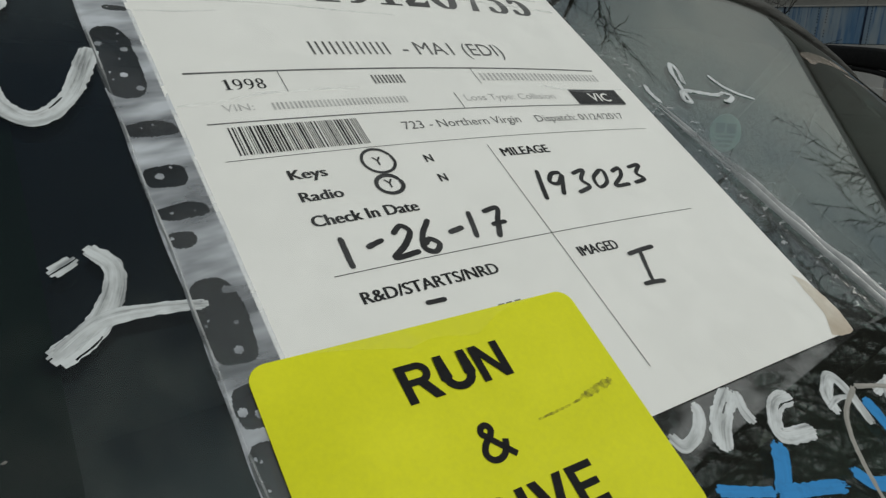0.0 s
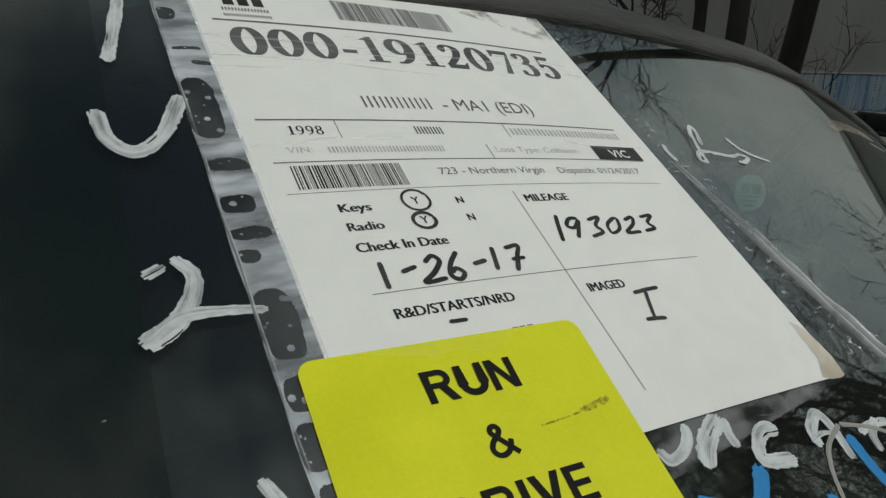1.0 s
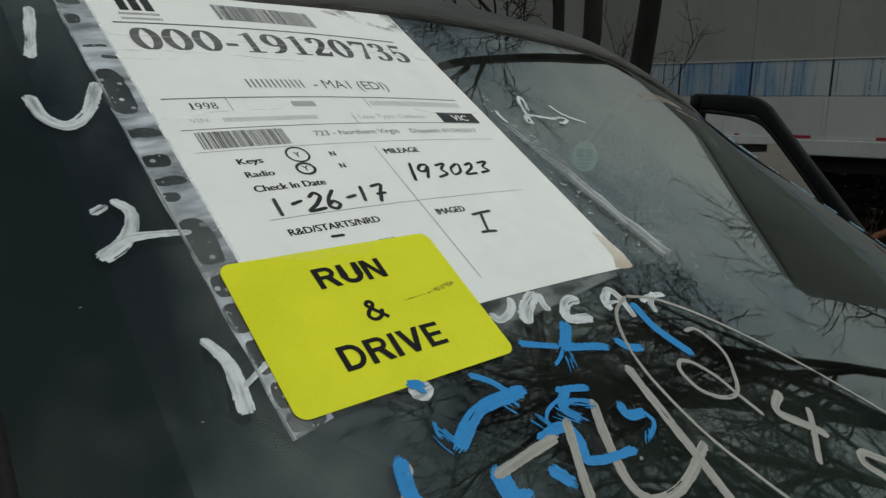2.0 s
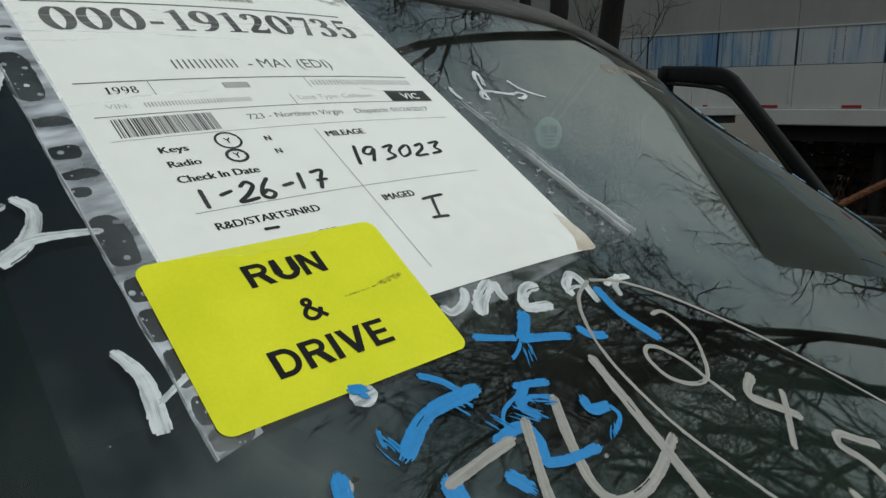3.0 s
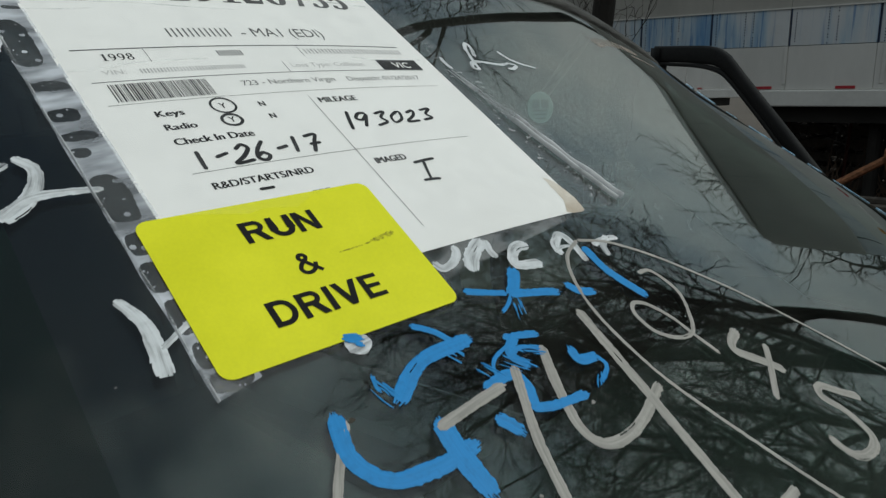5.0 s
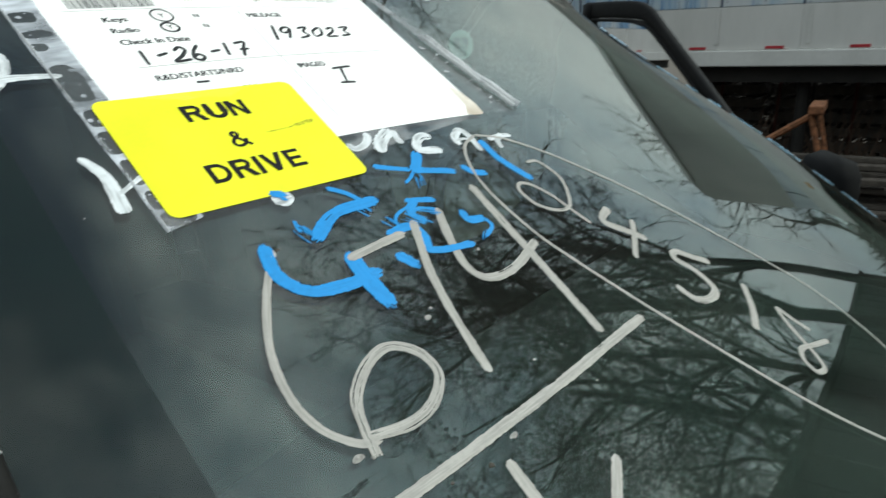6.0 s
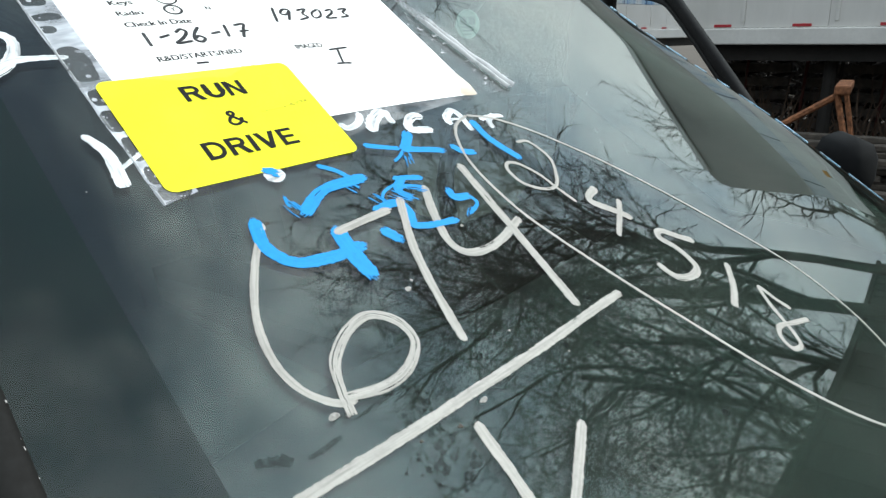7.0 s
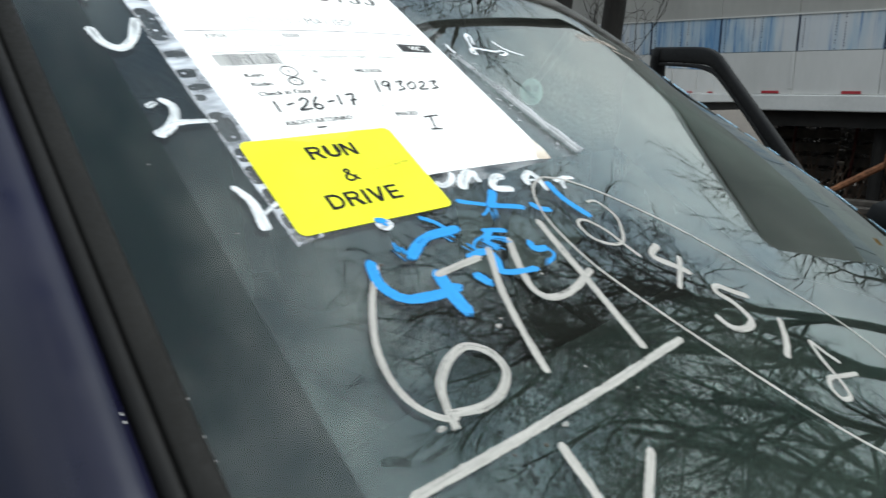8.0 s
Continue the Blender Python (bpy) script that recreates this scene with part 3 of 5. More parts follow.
top_rows, low_rows = pane_rows(0.0), pane_rows(-0.005)
verts, faces = sheet(top_rows)
v2, f2 = sheet(low_rows)
m = len(verts)
faces += [tuple(reversed([i + m for i in f])) for f in f2]
w = NS + 1
rim = [i for i in range(w)] + [j * w + NS for j in range(1, NV + 1)] + [NV * w + i for i in range(NS - 1, -1, -1)] + [j * w for j in range(NV - 1, 0, -1)]
# the rim has corners of its own, so that the faces stay flat up to the edge
k = 2 * m
rim_verts = [(verts + v2)[i] for i in rim] + [v2[i] for i in rim]
r_n = len(rim)
faces += [(k + (i + 1) % r_n, k + i, k + r_n + i, k + r_n + (i + 1) % r_n) for i in range(r_n)]
windshield = of_suv(mesh_of("windshield", verts + v2 + rim_verts, faces, GLASS, suv, "dusty greenish windshield glass covered in marker paint", True))
windshield.visible_shadow = False

# black printed border under the glass
NB = 40


def border(inner_a, inner_b, name):
    rows = []
    for j in range(NB + 1):
        v = V_LOW + (V_TOP - V_LOW) * j / NB
        rows.append([on_glass(inner_a(v) + (inner_b(v) - inner_a(v)) * i / 4, v, -0.0046) for i in range(5)])
    return rows


v1_, f1_ = sheet(border(near_edge, lambda v: -0.6345 + 0.128 * v, ""))
v2_, f2_ = sheet(border(lambda v: far_edge(v) - 0.035, far_edge, ""))
rows = [[on_glass(near_edge(v) + 0.03 + (far_edge(v) - near_edge(v) - 0.06) * i / NS, v + top_bow(2 * i / NS - 1), -0.0047) for i in range(NS + 1)] for v in (0.134, 0.138, V_TOP)]
v3_, f3_ = sheet(rows)
rows = [[on_glass(near_edge(v) + 0.03 + (far_edge(v) - near_edge(v) - 0.06) * i / NS, v, -0.0047) for i in range(NS + 1)] for v in (V_LOW, -0.56, -0.53)]
v4_, f4_ = sheet(rows)
verts, faces = [], []
for vv, ff in ((v1_, f1_), (v2_, f2_), (v3_, f3_), (v4_, f4_)):
    faces += [tuple(i + len(verts) for i in f) for f in ff]
    verts += vv
mesh_of("frit_band", verts, faces, FRIT, windshield, "black ceramic border", True)


def swept(name, profile, material, label, low=V_LOW, top=0.2, n=40, edge=near_edge, sign=1, taper=None):
    """A strip along one side of the windshield; profile: (outwards from the glass edge, h)."""
    rows = []
    for j in range(n + 1):
        v = low + (top - low) * j / n
        rows.append([on_glass(edge(v) - sign * d, v, h) for d, h in profile])
    verts, faces = sheet(rows)
    return of_suv(mesh_of(name, verts, faces, material, suv, label, True))


swept("windshield_molding", [(-0.001, 0.0005), (0.0, 0.0026), (0.002, 0.0033), (0.0105, 0.0033), (0.0122, 0.002), (0.0125, -0.012)], RUBBER, "flat black rubber molding", V_LOW, 0.14)
swept("molding_lip", [(0.0128, -0.012), (0.0132, 0.002), (0.0148, 0.0035), (0.0196, 0.003), (0.0211, -0.004)], TRIM, "worn black metal lip", V_LOW, 0.15)
swept("a_pillar", [(0.0213, -0.006), (0.0220, 0.0005), (0.027, 0.0035), (0.038, 0.0042), (0.056, -0.003), (0.074, -0.02), (0.088, -0.05), (0.096, -0.10), (0.098, -0.16)], PAINT, "glossy dark blue pillar with chips", -0.62, 0.2)
swept("far_molding", [(-0.004, 0.0005), (-0.002, 0.0035), (0.004, 0.0045), (0.012, 0.004), (0.016, -0.01)], GLINT_TRIM, "glossy edge trim with blue glints painted in", V_LOW, 0.11, 60, far_edge, -1)
# glints along the far glass edge, put into the colour of an added strip
EDGE_STRIP = two_tone("painted_blue_glints", (0.10, 0.14, 0.16), (0.20, 0.42, 0.62), 75, 0.25, 0.0, 200, 0.8, 0.003)
r = random.Random(55)
v = 0.035
while v > -0.36:
    # broken into short lengths, longer towards the bottom
    run = r.uniform(0.008, 0.035) if v > -0.15 else r.uniform(0.03, 0.06)
    w = r.uniform(0.35, 1.0)
    swept("glint_strip", [(0.010 * w, 0.0001), (0.009 * w, 0.0006 + 0.0004 * w), (0.006 * w, 0.0006 + 0.0010 * w), (0.0, 0.0006 + 0.0010 * w), (-0.003, 0.0004)], EDGE_STRIP, "narrow strip with blue glints painted in along the glass", v - run, v, 10, lambda q: 0.222 - 0.10 * q, -1)
    v -= run + r.uniform(0.004, 0.022)
swept("far_pillar", [(0.016, -0.008), (0.02, -0.003), (0.10, -0.004), (0.20, -0.006), (0.30, -0.02), (0.36, -0.08), (0.38, -0.16)], PAINT, "dark blue far pillar", -0.62, 0.115, 40, far_edge, -1)
swept("pillar_trim", [(-0.085, -0.012), (-0.08, -0.03), (-0.04, -0.055), (0.0, -0.06), (0.05, -0.065), (0.13, -0.085)], TRIM_GREY, "grey plastic inner pillar trim", -0.5, 0.12, 30, far_edge, -1)

# roof: header over the glass, then the panel running back
rows = []
ROOF = [(0.144, -0.006), (0.144, 0.0015), (0.150, 0.0045), (0.162, 0.0055), (0.179, 0.003), (0.205, -0.006), (0.293, -0.050), (0.463, -0.155), (0.795, -0.378), (1.455, -0.83), (2.195, -1.345), (2.42, -1.53)]


def roof_at(s, v, h):
    return on_glass(s, v) + NORMAL * h


for v, h in ROOF:
    row = []
    for i in range(NS + 1):
        e = 2 * i / NS - 1
        a, b = near_edge(min(v, 0.16)) - 0.05, far_edge(min(v, 0.16)) + 0.06 + min(v - 0.139, 0.3) * 0.6
        row.append(roof_at(a + (b - a) * i / NS, v + top_bow(e), h - (0.05 if e < 0 else 0.10) * abs(e) ** 7))
    rows.append(row)
verts, faces = sheet(rows)
of_suv(mesh_of("roof", verts, faces, ROOF_PAINT, suv, "dark roof panel with a dull sheen", True))

# body below the glass
HOOD_Z = 1.035
rows = []
for y, dz, half in ((-0.52, 0.0, 0.70), (-0.62, 0.012, 0.72), (-0.95, 0.0, 0.73), (-1.35, -0.04, 0.72), (-1.72, -0.10, 0.69), (-1.80, -0.16, 0.66), (-1.82, -0.32, 0.66)):
    rows.append([(0.6 + half * (2 * i / 16 - 1), y, HOOD_Z + dz - 0.07 * (2 * i / 16 - 1) ** 4) for i in range(17)])
of_suv(mesh_of("hood", *sheet(rows), PAINT, suv, "dark blue hood", True))
of_suv(part("cowl", one_box((0.6, -0.515, 1.015), (1.30, 0.10, 0.03), (20, 0, 0), 0.008), TRIM, suv, "black plastic cowl panel"))
for side, x in ((-1, -0.185), (1, 1.385)):
    of_suv(part("fender", one_box((x, -1.15, 0.78), (0.16, 1.30, 0.42), (0, 0, 0), 0.06), PAINT, suv))
    of_suv(part("rear_side", one_box((x, 2.0, 0.85), (0.14, 1.75, 0.62), (0, 0, 0), 0.05), PAINT, suv))
    of_suv(part("sill", one_box((x, 0.6, 0.42), (0.14, 1.7, 0.14), (0, 0, 0), 0.03), TRIM, suv))
    of_suv(part("rear_pillar", one_box((x - side * 0.06, 1.05, 1.36), (0.06, 0.12, 0.55), (-8, side * -8, 0), 0.02), PAINT, suv))
    of_suv(part("tail_pillar", one_box((x - side * 0.08, 2.72, 1.36), (0.08, 0.25, 0.55), (-8, side * -8, 0), 0.02), PAINT, suv))
    for y in (-1.15, 1.55):
        bm = bmesh.new()
        tube_between(bm, (x - 0.11, y, 0.36), (x + 0.11, y, 0.36), 0.36, 0.36, 36)
        tyre = of_suv(part("tyre", bm, RUBBER, suv, "black road tyre"))
        bm = bmesh.new()
        tube_between(bm, (x - 0.115, y, 0.36), (x + 0.115, y, 0.36), 0.20, 0.20, 24)
        part("rim", bm, RAIL, tyre, "grey steel rim")
of_suv(part("front_bumper", one_box((0.6, -1.86, 0.62), (1.66, 0.16, 0.24), (0, 0, 0), 0.05), TRIM, suv))
of_suv(part("grille", one_box((0.6, -1.80, 0.80), (1.30, 0.08, 0.22), (0, 0, 0), 0.02), TRIM, suv))
of_suv(part("tailgate", one_box((0.6, 2.86, 0.95), (1.4, 0.1, 0.85), (0, 0, 0), 0.04), PAINT, suv))
of_suv(part("floor_pan", one_box((0.6, 0.9, 0.40), (1.50, 3.7, 0.06)), TRIM, suv))
of_suv(part("bulkhead", one_box((0.6, -0.56, 0.72), (1.44, 0.04, 0.58)), TRIM, suv))
# unseen windows, made opaque to keep sky light out of the cabin
for x in (-0.13, 1.33):
    of_suv(part("rear_side_window", one_box((x, 1.9, 1.36), (0.012, 1.65, 0.46), (0, 0, 0), 0.004), OPAQUE_PANE, suv, "opaque dark side window"))
of_suv(part("near_window", one_box((-0.14, 0.52, 1.34), (0.012, 0.95, 0.44), (0, 0, 0), 0.004), OPAQUE_PANE, suv, "shut opaque door window"))
of_suv(part("tailgate_window", one_box((0.6, 2.80, 1.40), (1.35, 0.012, 0.46), (-8, 0, 0), 0.004), OPAQUE_PANE, suv, "opaque dark rear window"))
of_suv(part("rear_seat", one_box((0.6, 1.75, 0.95), (1.30, 0.16, 0.75), (-12, 0, 0), 0.06), CLOTH, suv, "dark cloth rear bench"))
# near front door, shut
of_suv(part("near_door", one_box((-0.19, 0.55, 0.82), (0.09, 1.02, 0.66), (0, 0, 0), 0.03), PAINT, suv, "shut dark blue door"))

# inside the cabin
rows = []
for y, z in ((-0.50, 1.005), (-0.42, 1.020), (-0.25, 1.035), (-0.05, 1.035), (0.04, 1.01), (0.08, 0.95), (0.09, 0.70)):
    rows.append([(0.6 + 0.68 * (2 * i / 24 - 1), y, z + 0.02 * math.exp(-((i - 6) / 3.0) ** 2)) for i in range(25)])
of_suv(mesh_of("dashboard", *sheet(rows), PLASTIC, suv, "dark grey dashboard", True))
for x in (0.22, 0.98):
    of_suv(part("seat_back", one_box((x, 0.80, 0.99), (0.54, 0.18, 0.64), (-14, 0, 0), 0.06), CLOTH, suv, "dark cloth front seat back"))
    of_suv(part("seat_cushion", one_box((x, 0.54, 0.755), (0.58, 0.62, 0.24), (6, 0, 0), 0.06), CLOTH, suv))
    of_suv(part("headrest", one_box((x, 0.88, 1.31), (0.26, 0.10, 0.15), (-14, 0, 0), 0.04), CLOTH, suv))
rows = [[roof_at(-0.62 + 1.10 * i / 20, v, h - 0.03) for i in range(21)] for v, h in ROOF[4:]]
of_suv(mesh_of("headliner", *sheet(rows), CLOTH, suv, "", True))

of_suv(part("centre_console", one_box((0.6, 0.45, 0.74), (0.20, 0.85, 0.32), (0, 0, 0), 0.03), PLASTIC, suv, "dark centre console"))
bm = bmesh.new()
for i in range(28):
    a, b = 2 * math.pi * i / 28, 2 * math.pi * (i + 1) / 28
    m = pose(0.98, 0.28, 0.98, 62, 0, 0)
    tube_between(bm, m @ Vector((0.19 * math.cos(a), 0.19 * math.sin(a), 0)), m @ Vector((0.19 * math.cos(b), 0.19 * math.sin(b), 0)), 0.016, 0.016, 8)
tube_between(bm, (0.98, 0.28, 0.98), (0.98, 0.05, 0.88), 0.05, 0.05, 10)
box(bm, (0.98, 0.28, 0.98), (0.36, 0.06, 0.05), (62, 0, 0), 0.015)
of_suv(part("steering_wheel", bm, PLASTIC, suv, "dark steering wheel"))

# far front door, swung open
door = new("open_door")
door.parent = suv
of_suv(door)
HINGE, OUT = Vector((1.40, -0.055, 0)), Vector((0.766, 0.643, 0)).normalized()


def door_at(u, z, off=0.0):
    return HINGE + OUT * u + Vector((0, 0, z)) + Vector((OUT.y, -OUT.x, 0)) * off


def door_loop(points, wide, thick, name, material, label=""):
    """A frame bar of rectangular section along a rounded line in the door's plane."""
    line = smooth_line(points, 0.03)
    verts, faces = [], []
    for i, p in enumerate(line):
        way = (line[min(i + 1, len(line) - 1)] - line[max(i - 1, 0)]).normalized()
        side = Vector((-way.y, way.x, 0))
        for a, b in ((-0.5, -0.35), (-0.35, -0.5), (0.35, -0.5), (0.5, -0.35), (0.5, 0.35), (0.35, 0.5), (-0.35, 0.5), (-0.5, 0.35)):
            q = p + side * a * (wide + 0.016 * min(max((p.x - 0.4) / 0.2, 0), 1) * (wide > 0.02))
            verts.append(door_at(q.x, q.y, b * thick))
    n = len(line)
    faces = [(i * 8 + k, i * 8 + (k + 1) % 8, i * 8 + 8 + (k + 1) % 8, i * 8 + 8 + k) for i in range(n - 1) for k in range(8)]
    faces += [tuple(range(7, -1, -1)), tuple((n - 1) * 8 + k for k in range(8))]
    ob = mesh_of(name, verts, faces, material, door, label, True)
    return ob


door.matrix_parent_inverse = Matrix.Identity(4)
door.location = (-0.6, -1.0, 0)
door_loop([(-0.06, 1.137), (0.04, 1.191), (0.153, 1.252), (0.29, 1.325), (0.447, 1.408), (0.512, 1.435), (0.626, 1.452), (1.02, 1.474)], 0.032, 0.018, "window_frame", TRIM, "black window frame")
door_loop([(-0.044, 1.125), (0.046, 1.174), (0.159, 1.235), (0.296, 1.308), (0.46, 1.389), (0.535, 1.409), (0.66, 1.424), (0.95, 1.440)], 0.010, 0.024, "window_seal", RUBBER, "soft black rubber window seal")
door_loop([(0.985, 1.49), (1.0, 1.25), (1.01, 1.02)], 0.045, 0.045, "rear_frame", TRIM)
verts = [door_at(u, z, o) for o in (-0.002, 0.002) for u, z in ((0.02, 1.02), (1.0, 1.02), (1.0, 1.44), (0.60, 1.42), (0.42, 1.37), (0.02, 1.17))]
pane = mesh_of("door_pane", verts, [(0, 1, 2, 3, 4, 5), (11, 10, 9, 8, 7, 6)] + [(i, (i + 1) % 6 + 0, (i + 1) % 6 + 6, i + 6) for i in range(6)], PANE, door, "clear side window")
pane.visible_shadow = False
c = door_at(0.52, 0.74)
part("door_panel", one_box(c, (1.06, 0.07, 0.56), (0, 0, math.degrees(math.atan2(OUT.y, OUT.x))), 0.025), PAINT, door, "dark blue outer door panel")
c = Vector((1.66, -0.215, 1.035))
bm = one_box(c, (0.21, 0.10, 0.135), (0, 0, 22), 0.045)
part("mirror_arm", tube_between(bmesh.new(), (1.40, -0.06, 0.985), (1.62, -0.205, 1.01), 0.035, 0.03, 10), PLASTIC, door)
part("door_mirror", bm, PLASTIC, door, "grey plastic mirror housing", True)

# ---- paint marks on the windshield ----
N_STROKE = [0]


def brush(material, width, points, end_width=None):
    N_STROKE[0] += 1
    dry, fray = {"blue_marker_paint": (0.0, 0.5), "dirty_cream_marker_paint": (0.1, 0.35)}.get(material.name, (0.5, 0.18))
    BASE_H[0] = 0.0001 + 0.00005 * (N_STROKE[0] % 8)
    slim = {"blue_marker_paint": 0.95, "dirty_cream_marker_paint": 0.86}.get(material.name, 0.90)
    return brush_stroke("paint_stroke", glass_mm, points, width * slim, material, windshield, N_STROKE[0], end_width and end_width * slim, dry, fray)


brush(CREAM, 3.9, [(-587, -167), (-604, -185), (-619, -206), (-626, -226), (-625, -242), (-618, -254), (-610, -258)])
for off, wide in ((-2.0, 2.0), (-0.4, 1.7), (1.1, 1.2), (2.2, 1.5)):
    # the loop is brushed over more than once, in lanes that drift apart
    loop = [(-616, -262), (-612, -251), (-606, -240), (-593, -232), (-579, -230), (-570, -239), (-570, -251), (-582, -259), (-596, -260), (-613, -255)]
    lane = []
    for i, (x, y) in enumerate(loop):
        dx, dy = loop[min(i + 1, 9)][0] - loop[max(i - 1, 0)][0], loop[min(i + 1, 9)][1] - loop[max(i - 1, 0)][1]
        d = off * (0.75 + 0.5 * noise.noise((i * 0.6, off, 0))) / math.hypot(dx, dy)
        lane.append((x - dy * d, y + dx * d))
    brush(CREAM, wide * 0.85, lane)
brush(CREAM, 5.1, [(-561, -187), (-543, -187), (-524, -187)])
brush(CREAM, 5.3, [(-513, -183), (-534, -218), (-550, -264)])
brush(CREAM, 5.7, [(-492, -182), (-504, -202), (-510, -219), (-504, -229), (-485, -231), (-454, -225)])
brush(CREAM, 6.7, [(-456, -177), (-465, -226), (-476, -283)])
brush(CREAM, 5.6, [(-441, -291), (-536, -286), (-608, -280), (-655, -275)])
brush(CREAM, 6.0, [(-576, -294), (-581, -322), (-587, -349)])
brush(CREAM, 5.6, [(-533, -323), (-559, -338), (-582, -350)])
brush(CREAM, 3.7, [(-585, -350), (-572, -355), (-552, -375)])
brush(CREAM, 2.4, [(-411, -145), (-387, -156), (-357, -184), (-322, -229), (-283, -293), (-253, -352), (-248, -398), (-257, -429), (-276, -454), (-300, -467), (-320, -466), (-344, -455), (-369, -427), (-393, -385), (-415, -330), (-435, -274), (-448, -226), (-449, -192), (-443, -169), (-430, -152), (-411, -145)])
brush(CREAM, 2.9, [(-394, -177), (-383, -180), (-380, -196), (-390, -209), (-402, -217), (-415, -215), (-425, -206), (-426, -194), (-420, -189), (-412, -193), (-405, -206), (-403, -219), (-400, -233)])
brush(CREAM, 6.7, [(-369, -230), (-383, -233), (-386, -238), (-376, -249), (-367, -260)])
brush(CREAM, 4.7, [(-360, -245), (-377, -255), (-396, -265)])
brush(CREAM, 6.1, [(-334, -296), (-344, -287), (-355, -277), (-363, -280), (-358, -293), (-359, -307), (-367, -311), (-380, -309), (-388, -303), (-390, -292)])
brush(CREAM, 6.0, [(-327, -320), (-344, -331), (-367, -341)])
brush(CREAM, 4.2, [(-316, -368), (-320, -357), (-323, -345), (-332, -357), (-337, -368), (-342, -378), (-348, -384), (-358, -381), (-357, -372), (-347, -368), (-332, -373), (-311, -380)])
brush(WHITE, 4.8, [(-504, -125), (-502, -130), (-494, -129), (-488, -125), (-487, -121)])
brush(WHITE, 8.7, [(-490, -137), (-482, -130), (-469, -124)])
brush(WHITE, 5.2, [(-467, -125), (-470, -131), (-470, -136)])
brush(WHITE, 6.6, [(-445, -136), (-454, -135), (-462, -140), (-462, -144), (-448, -148)])
brush(WHITE, 5.6, [(-431, -149), (-428, -142), (-418, -138), (-416, -145), (-419, -158)])
brush(WHITE, 2.3, [(-433, -146), (-425, -145), (-417, -147)])
brush(WHITE, 4.3, [(-403, -151), (-391, -151), (-379, -153)])
brush(WHITE, 4.8, [(-386, -150), (-396, -154), (-400, -161)])
brush(WHITE, 5.6, [(-606, 137), (-613, 113), (-620, 91)])
brush(WHITE, 6.4, [(-631, 63), (-630.5, 47), (-623, 38.5), (-612, 46), (-599.5, 68)], 6.8)
brush(WHITE, 5.0, [(-635, -17), (-630, -15), (-628, -14)])
brush(WHITE, 4.6, [(-625, -11), (-621, -19), (-624, -28), (-631, -36), (-641, -41)], 8.2)
brush(WHITE, 6.0, [(-640, -40), (-628, -34), (-616, -35), (-604, -38)], 3.4)
brush(WHITE, 4.0, [(-625, -89), (-622, -101), (-623, -112), (-626, -124)], 8.0)
brush(WHITE, 2.6, [(-622, -114), (-615, -111), (-608, -108)])
dab = [(-562.5 + 5.4 * math.cos(a * 0.3491) * (1 + 0.07 * math.sin(a * 2.7)), -144 + 4.9 * math.sin(a * 0.3491) * (1 + 0.06 * math.cos(a * 1.9))) for a in range(18)]
mesh_of("paint_stroke", [glass_mm(x, y, 0.00004) for x, y in dab] + [glass_mm(-562.5, -144, 0.00008)], [(a, (a + 1) % 18, 18) for a in range(18)], WHITE, windshield, "round white dab of paint", True, [(x / 34, y / 9) for x, y in dab] + [(-16.5, -16)])
brush(WHITE, 3.6, [(-311, 21), (-303, 33), (-303, 38), (-311, 31), (-317, 20), (-321, 10), (-323, 6), (-328, 8), (-322, 14), (-314, 15), (-304, 13), (-291, 11), (-277, 12)])
brush(WHITE, 4.6, [(-275, 28), (-271, 18), (-261, 11), (-248, 6)], 2.2)
brush(WHITE, 3.4, [(-279, 12), (-273, 9), (-283, 5), (-288, 6)])
brush(WHITE, 3.6, [(-350, 21), (-352, 16), (-352, 11), (-351, 7)])
brush(BLUE, 3.7, [(-503, -144), (-493, -149), (-483, -154)])
brush(BLUE, 6.3, [(-467, -144), (-476, -152), (-483, -156)])
brush(BLUE, 1.9, [(-483, -156), (-489, -159), (-495, -161)])
brush(BLUE, 4.9, [(-482, -155), (-469, -160), (-456, -165)])
brush(BLUE, 5.2, [(-448, -163), (-444, -170), (-435, -174)])
brush(BLUE, 6.5, [(-412, -150), (-413, -168), (-405, -190)])
brush(BLUE, 3.4, [(-539, -147), (-532, -154), (-528, -162)])
brush(BLUE, 6.6, [(-520, -164), (-546, -162), (-567, -171)])
brush(BLUE, 1.7, [(-567, -157), (-569, -162), (-569, -165)])
brush(BLUE, 3.9, [(-506, -171), (-498, -173), (-488, -177)])
brush(BLUE, 4.8, [(-499, -172), (-509, -178), (-506, -187)])
brush(BLUE, 1.8, [(-524, -184), (-519, -177), (-505, -174)])
brush(BLUE, 2.1, [(-512, -179), (-502, -178), (-494, -183)])
brush(BLUE, 5.4, [(-533, -185), (-518, -185), (-515, -192), (-520, -201)])
brush(BLUE, 4.5, [(-522, -200), (-511, -205), (-493, -209)])
brush(BLUE, 5.4, [(-480, -189), (-481, -196), (-471, -199)])
brush(BLUE, 2.6, [(-471, -199), (-471, -205), (-482, -209)])
brush(BLUE, 6.6, [(-538, -195), (-535, -201), (-533, -206)])
brush(BLUE, 6.5, [(-589, -163), (-594, -179), (-588, -192), (-573, -197), (-552, -199)])
brush(BLUE, 8.8, [(-558, -184), (-561, -200), (-562, -216)])
brush(BLUE, 5.0, [(-567, -139.5), (-563, -141), (-560, -143)])
brush(BLUE, 2.4, [(-564, -143), (-561, -146)])
